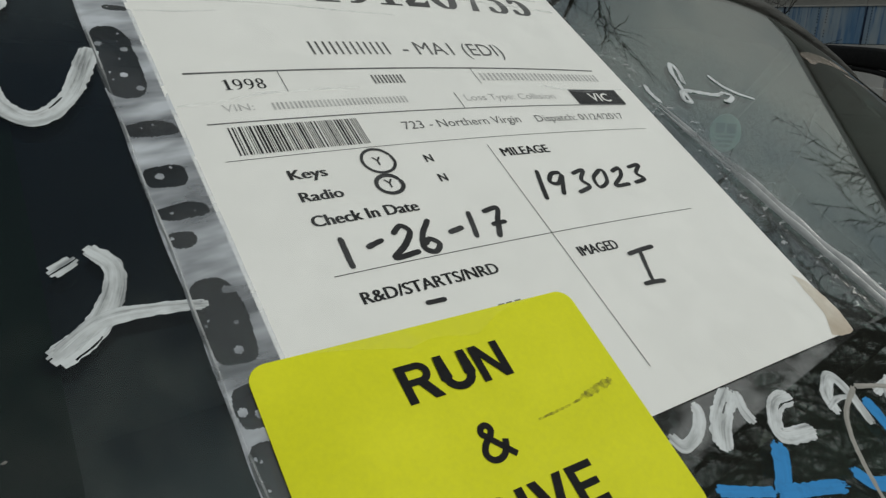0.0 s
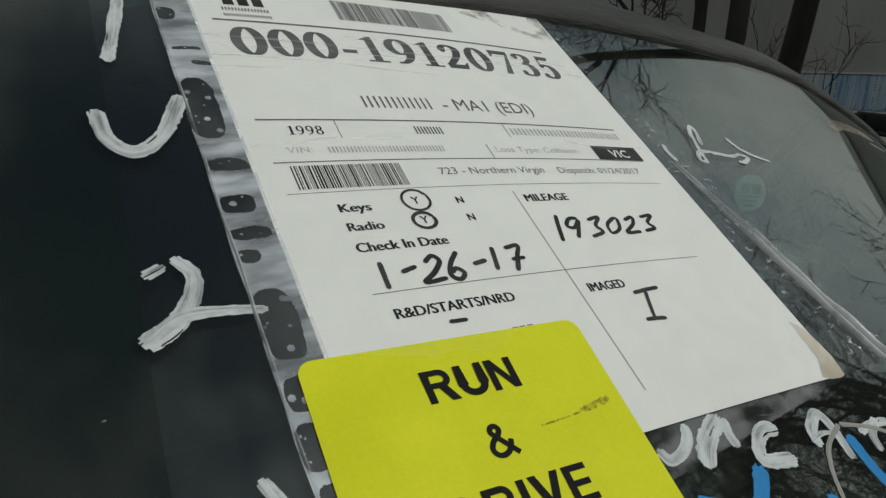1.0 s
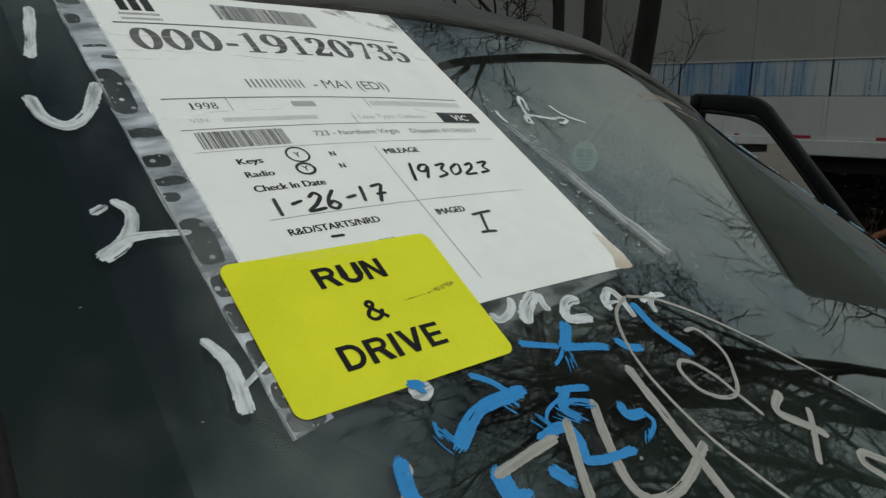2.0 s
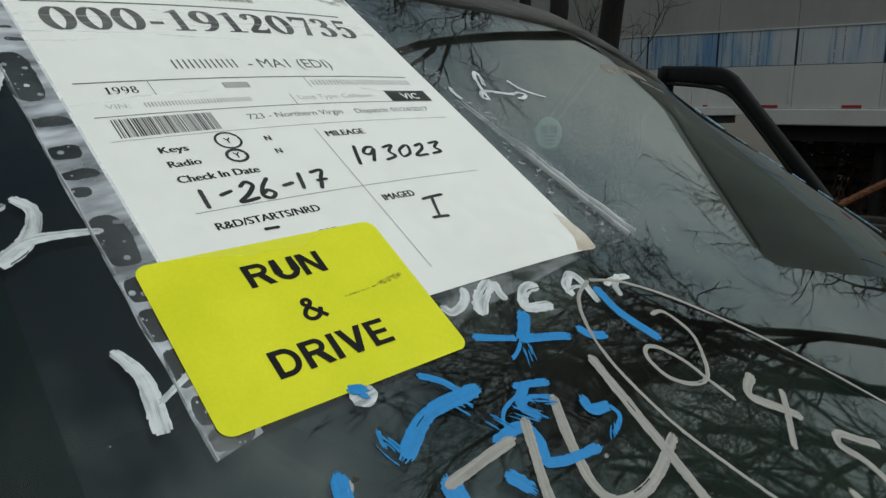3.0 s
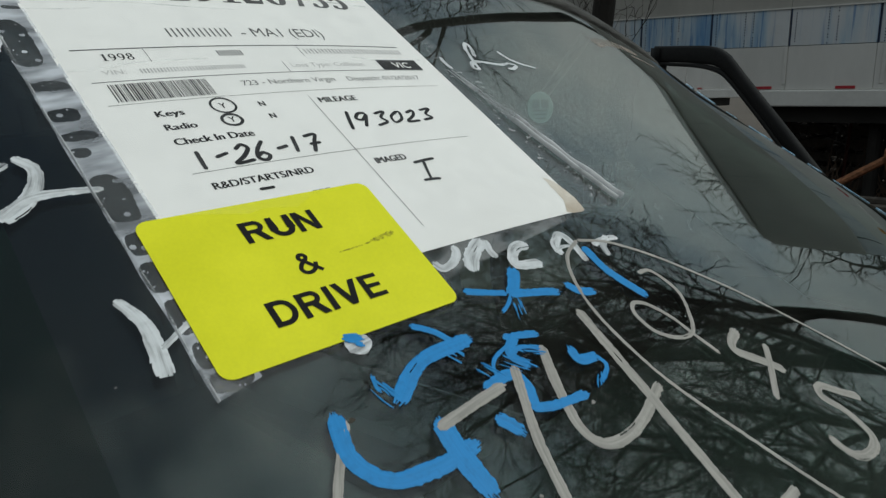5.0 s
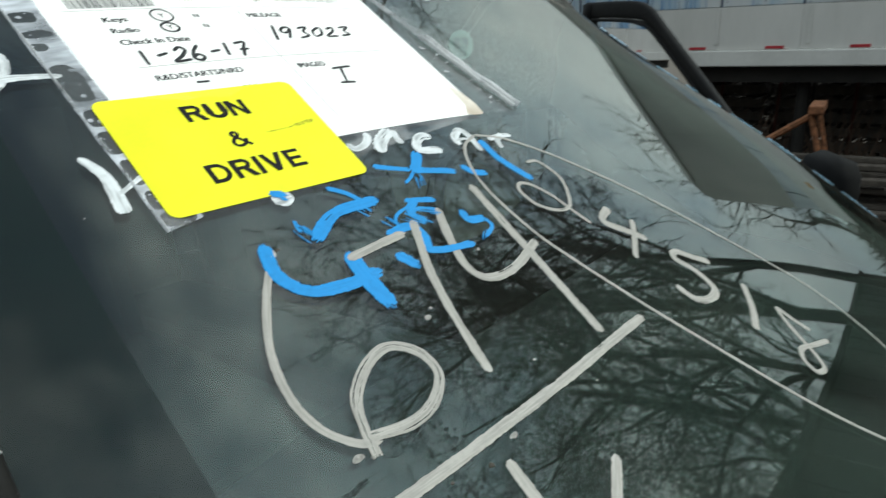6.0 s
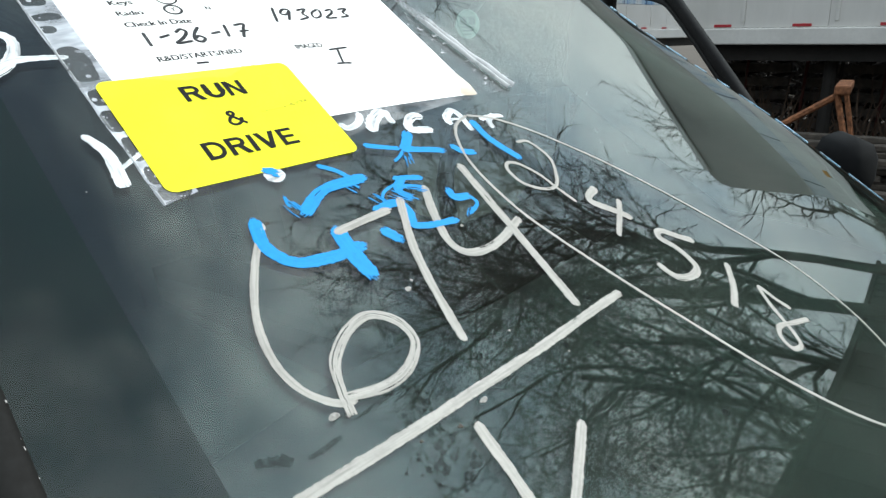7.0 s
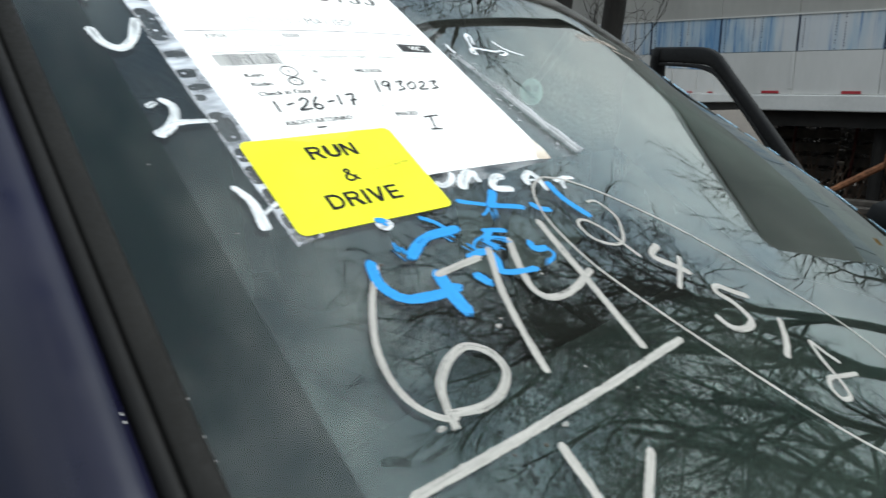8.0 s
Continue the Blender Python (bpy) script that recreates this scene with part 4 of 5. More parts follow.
# stray bristle marks beside the blue strokes
r = random.Random(5)
for cx, cy, dx, dy, count, spread in ((-569, -160, 2, -9, 6, 3.5), (-513, -178, 7, -8, 6, 6.0), (-500, -181, 8, -5, 5, 4.0), (-476, -206, -6, -4, 5, 3.5), (-483, -160, -4, -7, 5, 3.0), (-533, -164, 3, -6, 4, 2.5), (-526, -176, 4, -9, 4, 3.0)):
    for i in range(count):
        x, y, f = cx + r.uniform(-spread, spread), cy + r.uniform(-spread, spread) * 0.6, r.uniform(0.5, 1.2)
        brush(BLUE, r.uniform(0.5, 1.1), [(x, y), (x + dx * f * 0.5 + r.uniform(-0.6, 0.6), y + dy * f * 0.5), (x + dx * f, y + dy * f)])
BASE_H[0] = 0.0

SPOT = make_film("dried_drop", 0.10, 0.55, 330, 0.5, (1, 1, 1), 0.35, 0.6)
SPOT.node_tree.nodes["Principled BSDF"].inputs["Base Color"].default_value = (0.02, 0.025, 0.025, 1)
SPOT.node_tree.nodes["Principled BSDF"].inputs["Specular IOR Level"].default_value = 0.08
r = random.Random(21)
verts, faces = [], []
for i in range(58):
    # most lie in a loose cluster between the long stroke and the two short ones
    cx, cy = (r.gauss(-599, 9), r.gauss(-294, 8)) if i < 30 else (r.gauss(-590, 7), r.gauss(-270, 4)) if i < 38 else (r.uniform(-640, -300), r.uniform(-400, -160))
    big = r.random() ** 2
    rx, ry, k = 0.8 + 2.4 * big, 0.7 + 1.9 * big, len(verts)
    verts += [glass_mm(cx + rx * math.cos(a * 0.7854) * r.uniform(0.7, 1.2), cy + ry * math.sin(a * 0.7854) * r.uniform(0.7, 1.2), 0.00008) for a in range(8)]
    faces.append(tuple(range(k, k + 8)))
tagged(mesh_of("dried_drop", verts, faces, SPOT, windshield, "dried drop marks on the glass"), "", "", "", "stuff")

ribbon("dirt_smear", glass_mm, [(-656, -256), (-650, -259), (-645, -263)], 4.5, 0.00008, SPOT, windshield, 0.8, 0.4, "thin smear of dirt", 61)
ribbon("dirt_smear", glass_mm, [(-640, -265), (-634, -266), (-625, -266)], 2.2, 0.00008, SPOT, windshield, 0.8, 0.4, "", 62)

# torn remnant of a beige paper in the far upper corner
BEIGE = make_film("torn_beige_paper", 0.30, 0.70, 30, 0.7, (1, 1, 1), 0.35, 0.60)
BEIGE.node_tree.nodes["Principled BSDF"].inputs["Base Color"].default_value = (0.30, 0.255, 0.215, 1)
ribbon("torn_paper", glass_mm, [(-52, 60), (-22, 66), (18, 65), (58, 59)], 15, 0.0003, BEIGE, windshield, 2.0, 0.10, "torn beige paper remnant", 71)
ribbon("torn_paper", glass_mm, [(18, 47), (40, 42), (66, 34)], 5, 0.0003, BEIGE, windshield, 1.5, 0.3, "", 72)

# loose flecks of paint and grit
FLECK = two_tone("grit_and_paint_fleck", (0.12, 0.115, 0.105), (0.36, 0.35, 0.33), 700, 0.9)
WORN = two_tone("bare_worn_edge", (0.22, 0.21, 0.20), (0.55, 0.54, 0.52), 900, 0.7)
DARK_FLECK = two_tone("dark_grit", (0.02, 0.018, 0.014), (0.07, 0.06, 0.045), 300, 0.9)
for n, (cx, cy, size) in enumerate(((-552, -229, 2.2), (-547, -226, 1.2), (-565, -289, 2.4), (-494, -213, 1.4), (-525, -272, 0.9), (-506, -297, 0.8), (-622, -258, 2.6), (-617, -261, 1.8), (-585, -168, 1.6), (-583, -291, 1.8), (-601, -286, 1.1), (-640, -120, 0.6), (-655, -60, 0.7))):
    ring = [(cx + size * r.uniform(0.5, 1.1) * math.cos(a * math.pi / 5), cy + 0.7 * size * r.uniform(0.5, 1.1) * math.sin(a * math.pi / 5)) for a in range(10)]
    low, top = [glass_mm(x, y, 0.00005) for x, y in ring], [glass_mm(cx + (x - cx) * 0.7, cy + (y - cy) * 0.7, 0.00025) for x, y in ring]
    mesh_of("paint_fleck", low + top, [(a, (a + 1) % 10, 10 + (a + 1) % 10, 10 + a) for a in range(10)] + [tuple(range(10, 20))], DARK_FLECK if n in (8, 9, 10) else FLECK, windshield)

r = random.Random(9)
for n in range(13):
    v = -0.190 - 0.042 * r.random() if n < 11 else (-0.1872, -0.1908)[n - 11]
    d = r.gauss(0, 0.0006) if n < 11 else 0.0238
    size, h = 0.0003 + 0.0007 * r.random() ** 2 if n < 11 else 0.0008, 0.0016 if n < 11 else 0.0048
    ring = [(near_edge(v) - d + size * 0.5 * r.uniform(0.6, 1.2) * math.cos(a * math.pi / 4), v + size * r.uniform(0.8, 1.3) * math.sin(a * math.pi / 4)) for a in range(8)]
    mesh_of("paint_fleck", [on_glass(x, y, h) for x, y in ring] + [on_glass(x, y, h + 0.0004) for x, y in ring], [(a, (a + 1) % 8, 8 + (a + 1) % 8, 8 + a) for a in range(8)] + [tuple(range(8, 16))], WORN, windshield)

# inspection sticker low on the inside of the glass
for name, x0, x1, y0, y1, tone in (("inspection_sticker", -75, 15, -492, -428, (0.34, 0.40, 0.17)), ("sticker_bar", -20, 12, -488, -432, (0.03, 0.22, 0.50)), ("sticker_bar", -62, -40, -470, -440, (0.03, 0.03, 0.03))):
    tone_mat = two_tone(name + "_print", tuple(c * 0.7 for c in tone), tone, 90, 0.6)
    rows = [[glass_mm(x0 + (x1 - x0) * i / 6, y, -0.0062 + (0.0005 if name == "sticker_bar" else 0)) for i in range(7)] for y in (y0, (y0 + y1) / 2, y1)]
    if name == "inspection_sticker":
        inspection = mesh_of(name, *sheet(rows), tone_mat, windshield, "yellow-green and blue inspection sticker")
    else:
        mesh_of(name, *sheet(rows), tone_mat, windshield)

# pale round sticker inside the glass; its disc and stem are added to hold it
mirror = new("sticker_holder")
mirror.parent = suv
mirror.matrix_parent_inverse = Matrix.Identity(4)
mirror.location = (-0.6, -1.0, 0)
tagged(mirror, "small dark added holder with a round sticker")
BADGE = pose(0.494, 0.072, 1.343, 84, 0, -38)
part("holder_disc", tube_between(bmesh.new(), BADGE @ Vector((0, 0, -0.0005)), BADGE @ Vector((0, 0, -0.012)), 0.0145, 0.012, 24), TRIM, mirror)
part("holder_stem", tube_between(bmesh.new(), (0.499, 0.079, 1.345), (0.535, 0.045, 1.412), 0.005, 0.007, 10), TRIM, mirror)
STICKER = two_tone("pale_sticker", (0.085, 0.115, 0.115), (0.15, 0.19, 0.185), 160, 0.7)
STICKER_PRINT = two_tone("grey_sticker_print", (0.025, 0.035, 0.045), (0.05, 0.065, 0.075), 160, 0.7)
disc = [BADGE @ Vector((0.0145 * math.cos(a * math.pi / 16), 0.0160 * math.sin(a * math.pi / 16), 0.0)) for a in range(32)]
lift = [BADGE @ Vector((0.0140 * math.cos(a * math.pi / 16), 0.0155 * math.sin(a * math.pi / 16), 0.0006)) for a in range(32)]
badge = mesh_of("round_sticker", disc + lift, [(i, (i + 1) % 32, (i + 1) % 32 + 32, i + 32) for i in range(32)] + [tuple(range(32, 64))], STICKER, mirror, "pale green round sticker")
for x0, y0, x1, y1 in ((-0.009, -0.0005, -0.001, 0.008), (0.001, -0.0005, 0.009, 0.008), (-0.008, -0.004, 0.008, -0.002), (-0.007, -0.008, 0.007, -0.006), (-0.005, -0.012, 0.005, -0.010)):
    mesh_of("sticker_bar", [BADGE @ Vector((x, y, 0.0008)) for x, y in ((x0, y0), (x1, y0), (x1, y1), (x0, y1))], [(0, 1, 2, 3)], STICKER_PRINT, badge)

# ---- printed form ----
form = thing("paper_form", "white printed vehicle form in a clear plastic sleeve on the windshield", "paper")
H_PAPER, H_INK, H_PEN = 0.00015, 0.00026, 0.00031
rows = []
rng = random.Random(2)
NX, NY = 44, 58
for j in range(NY + 1):
    y = -120 + 286 * j / NY
    row = []
    for i in range(NX + 1):
        x = -9 + 221 * i / NX
        crease = 0.0012 * math.exp(-((y - 82 + 0.05 * x) / 3.0) ** 2) + 0.0004 * noise.noise((x * 0.02, y * 0.03, 3))
        row.append(on_paper(x, y, H_PAPER + max(crease, -0.0003) * 0.05))
    rows.append(row)
mesh_of("sheet", *sheet(rows), PAPER_MAT, form, "white paper with faint creases", True)


def rule(x0, y0, x1, y1, width=0.28, material=INK):
    if abs(x1 - x0) > abs(y1 - y0):
        return flat_bar("printed_rule", on_paper, x0, y0 - width / 2, x1, y1 + width / 2, material, form, H_INK)
    return flat_bar("printed_rule", on_paper, x0 - width / 2, y0, x0 + width / 2, y1, material, form, H_INK)


rule(-1, 112.5, 189, 113.5, 0.3, GREY_INK)
rule(-0.6, 42, 195.5, 42.6, 0.26, GREY_INK)
rule(-0.3, 16.8, 198, 17.1, 0.26, GREY_INK)
rule(0, 0, 197, 0, 0.24)
rule(32, 30.8, 32, 42)
rule(118.5, 32, 118.5, 42.6, 0.4, GREY_INK)
rule(100.8, 17.2, 100.8, 26.6, 0.4, GREY_INK)
rule(98.4, -106, 98.4, -4)
rule(14.7, -49.3, 179.3, -49.3)


def words(text, left, base, width, height, material=INK, bold=0.0, name="printed_text"):
    """A printed word; bold ones are struck three times, side by side."""
    made = text_mesh(name, text, on_paper, left, base, width - bold * 12, height, material, form, 0.0, H_INK)
    if bold:
        text_mesh(name, text, on_paper, left + bold * 6, base + 0.08, width - bold * 12, height, material, form, 0.0, H_INK + 0.000002)
        text_mesh(name, text, on_paper, left + bold * 12, base, width - bold * 12, height, material, form, 0.0, H_INK + 0.000004)
    return made


def letter_bars(left, base, width, height, count, material, name="printed_bar", fill=0.7):
    """A word drawn as plain upright bars."""
    verts, faces = [], []
    for i in range(count):
        x0 = left + width * (i + 0.12) / count
        x1 = x0 + width / count * fill
        k = len(verts)
        verts += [on_paper(x0, base, H_INK), on_paper(x1, base, H_INK), on_paper(x1, base + height, H_INK), on_paper(x0, base + height, H_INK)]
        faces.append((k, k + 1, k + 2, k + 3))
    return mesh_of(name, verts, faces, material, form)


def barcode(x0, y0, x1, y1, seed):
    r = random.Random(seed)
    verts, faces, x = [], [], x0
    while x < x1:
        wide = r.choice((0.28, 0.28, 0.3, 0.55, 0.8))
        k = len(verts)
        e = min(x + wide, x1)
        verts += [on_paper(x, y0, H_INK), on_paper(e, y0, H_INK), on_paper(e, y1, H_INK), on_paper(x, y1, H_INK)]
        faces.append((k, k + 1, k + 2, k + 3))
        x = e + r.choice((0.35, 0.4, 0.5, 0.75))
    return mesh_of("barcode", verts, faces, INK, form, "black printed barcode")


drawn_text("printed_number", "000-19120735", FIGURE, on_paper, 3.6, 86.6, 186.5, 21.2, FADED_INK, form, H_INK, 0.07, 0.215, 0.06)
letter_bars(50, 51.2, 36, 8, 12, GREY_INK, fill=0.3)
words("- MA1 (EDI)", 91, 51.2, 54, 8.4, GREY_INK)
drawn_text("printed_text", "1998", FIGURE, on_paper, 10.6, 33.0, 14.8, 5.4, INK, form, H_INK, 0.10, 0.15, 0.06)
letter_bars(67.8, 33.3, 14.6, 5.0, 9, GREY_INK, fill=0.5)
letter_bars(120.7, 34.0, 74, 5.0, 30, PALE_INK, fill=0.5)
words("VIN:", 6.8, 22.3, 10.4, 3.4, PALE_INK)
letter_bars(23.5, 21.8, 54, 3.6, 34, PALE_INK, fill=0.5)
words("Loss Type: Collision", 104.5, 21.4, 50, 3.8, PALE_INK)
flat_bar("black_box", on_paper, 166.5, 17.4, 199, 27.8, INK, form, H_INK)
text_mesh("printed_text", "VIC", on_paper, 177, 19.4, 13.5, 5.6, PAPER_MAT, form, 0.01, H_INK + 0.00004)
barcode(5.2, 1.9, 51, 14.8, 11)
words("723 - Northern Virgin", 67.7, 7.2, 56.3, 4.2, GREY_INK)
words("Dispatch: 01/24/2017", 132.8, 7.0, 55.3, 4.0, GREY_INK)
barcode(62.8, 121.5, 130, 139.0, 12)
letter_bars(6, 126, 21, 14, 3, INK, "logo_shape", 0.72)
letter_bars(5, 121.2, 22.5, 2.6, 15, GREY_INK, "logo_shape", 0.5)
letter_bars(5, 116.4, 22.5, 2.2, 19, GREY_INK, "logo_shape", 0.5)
words("Keys", 16.6, -10.8, 13, 4.1, INK, 0.045)
words("Radio", 16.6, -20.4, 14.6, 4.0, INK, 0.04)
words("Check In Date", 16.2, -30.6, 37.6, 4.3, INK, 0.045)
words("Y", 47.6, -8.8, 3.4, 3.8, INK, 0.02)
words("Y", 47.0, -19.4, 3.4, 3.8, INK, 0.02)
words("N", 67.6, -9.8, 3.4, 3.6, INK, 0.03)
words("N", 68.2, -19.6, 3.4, 3.6, INK, 0.03)
words("R&D/STARTS/NRD", 19.1, -60.5, 48.8, 4.1, INK, 0.035)
words("MILEAGE", 102.3, -10.8, 24.4, 4.3, INK, 0.04)
words("IMAGED", 103.7, -61.4, 19.8, 4.2, INK, 0.04)
for x in (59.5, 62.6, 66.0):
    flat_bar("printed_dash", on_paper, x, -73.2, x + 2.4, -71.4, GREY_INK, form, H_INK)
# grey damp patches and a brown corner
def patch(points, material, name, label):
    c = (sum(x for x, _ in points) / len(points), sum(y for _, y in points) / len(points))
    line = [(p.x, p.y) for p in smooth_line(points + points[:1], 2.0)]
    r = random.Random(7)
    ringed = [on_paper(x + r.uniform(-0.5, 0.5), y + r.uniform(-0.5, 0.5), H_INK - 0.00003) for x, y in line]
    return mesh_of(name, ringed + [on_paper(*c, H_INK - 0.00003)], [(i, (i + 1) % len(ringed), len(ringed)) for i in range(len(ringed))], material, form, label)


DAMP = make_film("grey_damp_paper", 0.0, 0.75, 55, 0.7, (1, 1, 1), 0.44, 0.60)
DAMP.node_tree.nodes["Principled BSDF"].inputs["Base Color"].default_value = (0.33, 0.32, 0.29, 1)
patch([(205, -90), (212, -98), (212, -119), (196, -119), (202, -112)], STAIN, "stain", "brown water stain on a corner")
patch([(96, 158), (135, 148), (170, 138), (207, 128), (211, 150), (208, 165), (150, 165.5), (104, 165)], DAMP, "damp_patch", "grey damp patch at the top edge")


# the creases' shading is put into the colour of thin grey ribbons
CREASE = make_film("painted_crease_shading", 0.10, 0.55, 60, 0.8, (1, 1, 1), 0.4, 0.65)
for pts, wide in ((((-8, 86), (40, 84), (75, 80.5), (100, 79)), 0.9), (((-7, 78), (10, 77.5), (22, 78.5)), 0.8)):
    BASE_H[0] = H_INK - 0.00003
    ribbon("crease", on_paper, list(pts), wide, 0.00003, CREASE, form, 1.5, 0.3, "faint crease with its shading painted grey", int(wide * 100))


def ink(points, width=1.5):
    N_STROKE[0] += 1
    BASE_H[0] = H_PEN
    return ribbon("handwriting", on_paper, points, width, 0.00005, MARKER, form, 0.8, 0.05, "", N_STROKE[0])


ink([(22.2, -35.9), (21.8, -42.3), (21.5, -47.9)], 2.0)
ink([(28.7, -41.5), (35.3, -39.6)], 2.0)
ink([(39.2, -38.4), (43.2, -35.6), (45.4, -38.4), (41.2, -43.3), (35.9, -47.2), (45.2, -46.5)], 2.0)
ink([(54.2, -34.8), (49.2, -40.4), (47.2, -45.6), (50.2, -47.8), (53.0, -45.2), (50.6, -42.6), (47.8, -44.6)], 2.0)
ink([(58.6, -41.6), (65.1, -40.4)], 2.0)
ink([(70.5, -34.3), (69.2, -40.0), (67.8, -45.6)], 2.0)
ink([(76.1, -35.5), (82.9, -34.7), (80.0, -40.0), (76.4, -47.2)], 2.0)
ink([(76.5, -41.4), (83.1, -41.0)], 1.8)
ink([(124.7, -64.7), (132.0, -64.0), (139.9, -63.5)], 1.9)
ink([(131.6, -64.5), (129.0, -71.0), (126.6, -77.6)], 1.9)
ink([(121.5, -77.9), (127.0, -78.0), (132.6, -78.6)], 1.9)
ink([(112.3, -19.7), (109.5, -27.5), (107.2, -34.6)], 2.1)
ink([(123.0, -22.2), (118.3, -22.3), (114.8, -26.1), (118.0, -27.6), (122.8, -23.6), (119.8, -28.5), (116.6, -33.4)], 1.9)
ink([(128.4, -23.5), (135.6, -22.2), (131.0, -27.0), (132.6, -31.0), (124.8, -33.4)], 1.9)
ink([(145.0, -22.8), (138.2, -26.9), (137.6, -32.0), (143.6, -29.8), (146.2, -24.2), (145.0, -22.8)], 1.8)
ink([(150.5, -24.7), (156.3, -23.1), (154.4, -27.2), (146.8, -32.2), (155.8, -32.2)], 1.9)
ink([(161.9, -23.2), (169.9, -22.3), (164.4, -26.8), (166.4, -30.4), (158.9, -32.0)], 1.9)
ink([(37.0, -64.9), (44.2, -65.1)], 1.7)


def ring_mark(x, y, rx, ry, width):
    ink([(x + rx * math.cos(a * 0.7 + 0.4), y + ry * math.sin(a * 0.7 + 0.4)) for a in range(10)], width)


ring_mark(49.6, -6.8, 6.0, 5.6, 1.15)
ring_mark(48.6, -17.8, 4.8, 4.1, 1.5)

# ---- plastic sleeve ----
sleeve = thing("plastic_sleeve", "clear plastic document sleeve with cloudy lifted edges taped to the glass", "sleeve")


def film(name, x_of, y_of, nx, ny, h, material, label, wave=0.0006):
    rows = []
    for j in range(ny + 1):
        row = []
        for i in range(nx + 1):
            x, y = x_of(i / nx, j / ny), y_of(i / nx, j / ny)
            row.append(on_paper(x, y, h + wave * (noise.noise((x * 0.06, y * 0.09, 1.5)) + 0.4 * noise.noise((x * 0.2, y * 0.25, 4.5)))))
        rows.append(row)
    ob = mesh_of(name, *sheet(rows), material, sleeve, label, True)
    ob.visible_shadow = False
    return ob


# left edge: milky where the film has lifted, clear in patches where it sticks to the glass
STUCK = ((-20.5, 115, 4, 4.5), (-17, 89, 6, 1.2), (-13, 79, 4, 1.5), (-19, 50, 6.5, 18.5), (-17, 17, 7.5, 3.4), (-18.5, -3, 6, 4.5), (-17.5, -17, 7, 2.8),
         (-20.5, -27, 3.6, 2.8), (-18.5, -55, 6.4, 13.5), (-20, -80, 4, 6), (-21, -97, 4, 7), (-21, -116, 3.5, 8), (-20, -134, 4, 6), (-17, -146, 7, 4.5), (-18, 133, 6, 4), (-16, 152, 7, 3))
rng = random.Random(77)
DROPS = [(c[0] + rng.uniform(-0.8, 0.8) * c[2], c[1] + rng.uniform(-0.8, 0.8) * c[3], rng.choice((0.35, 0.45, 0.55, 1.2))) for c in STUCK for _ in range(1 + int(c[2] * c[3] / 14))]


def sticks(x, y):
    """True where the film lies flat on the glass."""
    dx, dy = 0.9 * noise.noise((x * 0.16, y * 0.16, 3.3)), 0.9 * noise.noise((x * 0.16, y * 0.16, 9.1))
    if not any(abs((x + dx - cx) / hx) ** 3.2 + abs((y + dy - cy) / hy) ** 3.2 < 1 for cx, cy, hx, hy in STUCK):
        return False
    return not any((x - cx) ** 2 + (y - cy) ** 2 < r * r for cx, cy, r in DROPS)


NI, NJ = 54, 840
seal_points = [(-25 + 17.2 * i / NI + 0.9 * noise.noise((j / NJ * 14, 2, 0)) * (1 - i / NI), -152 + 322 * j / NJ + 3 * i / NI) for j in range(NJ + 1) for i in range(NI + 1)]
seal_verts = [on_paper(x, y, 0.0003 + 0.00025 * noise.noise((x * 0.15, y * 0.15, 1.5))) for x, y in seal_points]
quads = [(j * (NI + 1) + i, j * (NI + 1) + i + 1, (j + 1) * (NI + 1) + i + 1, (j + 1) * (NI + 1) + i) for j in range(NJ) for i in range(NI)]
flat = [q for q in quads if sticks(*seal_points[q[0]])]
flat_set = set(flat)
for name, chosen, mat, text in (("left_seal", [q for q in quads if q not in flat_set], SEAL, "milky lifted sleeve edge"), ("stuck_film", flat, FILM, "clear patches stuck to the glass")):
    used = {k: n for n, k in enumerate(sorted({k for q in chosen for k in q}))}
    ob = tagged(mesh_of(name, [seal_verts[k] for k in used], [tuple(used[k] for k in q) for q in chosen], mat, sleeve, text, True), "", "", "", "stuff" if name == "stuck_film" else "")
    ob.visible_shadow = False
film("right_seal", lambda i, j: 212 + (8 + 44 * (1 - j) ** 1.2) * i, lambda i, j: -121 + 7 * i * (1 - j) + 285 * j, 14, 130, 0.0007, SPECKLED, "cloudy sleeve edge with a raised fold", 0.0005)
film("lower_edge", lambda i, j: -24 + 272 * i, lambda i, j: (-120.5) * j + (1 - j) * (-151 + 34 * i), 90, 8, 0.0003, LOWER, "", 0.0001)
film("clear_front", lambda i, j: -8 + 219.5 * i, lambda i, j: -120 + 286 * j, 60, 80, 0.0005, FILM, "clear sleeve front", 0.0001)
mesh_of("film_edge", *sheet([[on_paper(-24.4 + d + 0.8 * noise.noise((j / 90 * 12, 2, 0)), -152 + 322 * j / 90, h) for d, h in ((-0.5, 0.0003), (0.0, 0.0011), (0.5, 0.0011))] for j in range(91)]), EDGE, sleeve, "thin bright cut edge")
FOLD = make_film("folded_film", 0.30, 0.85, 26, 0.16)
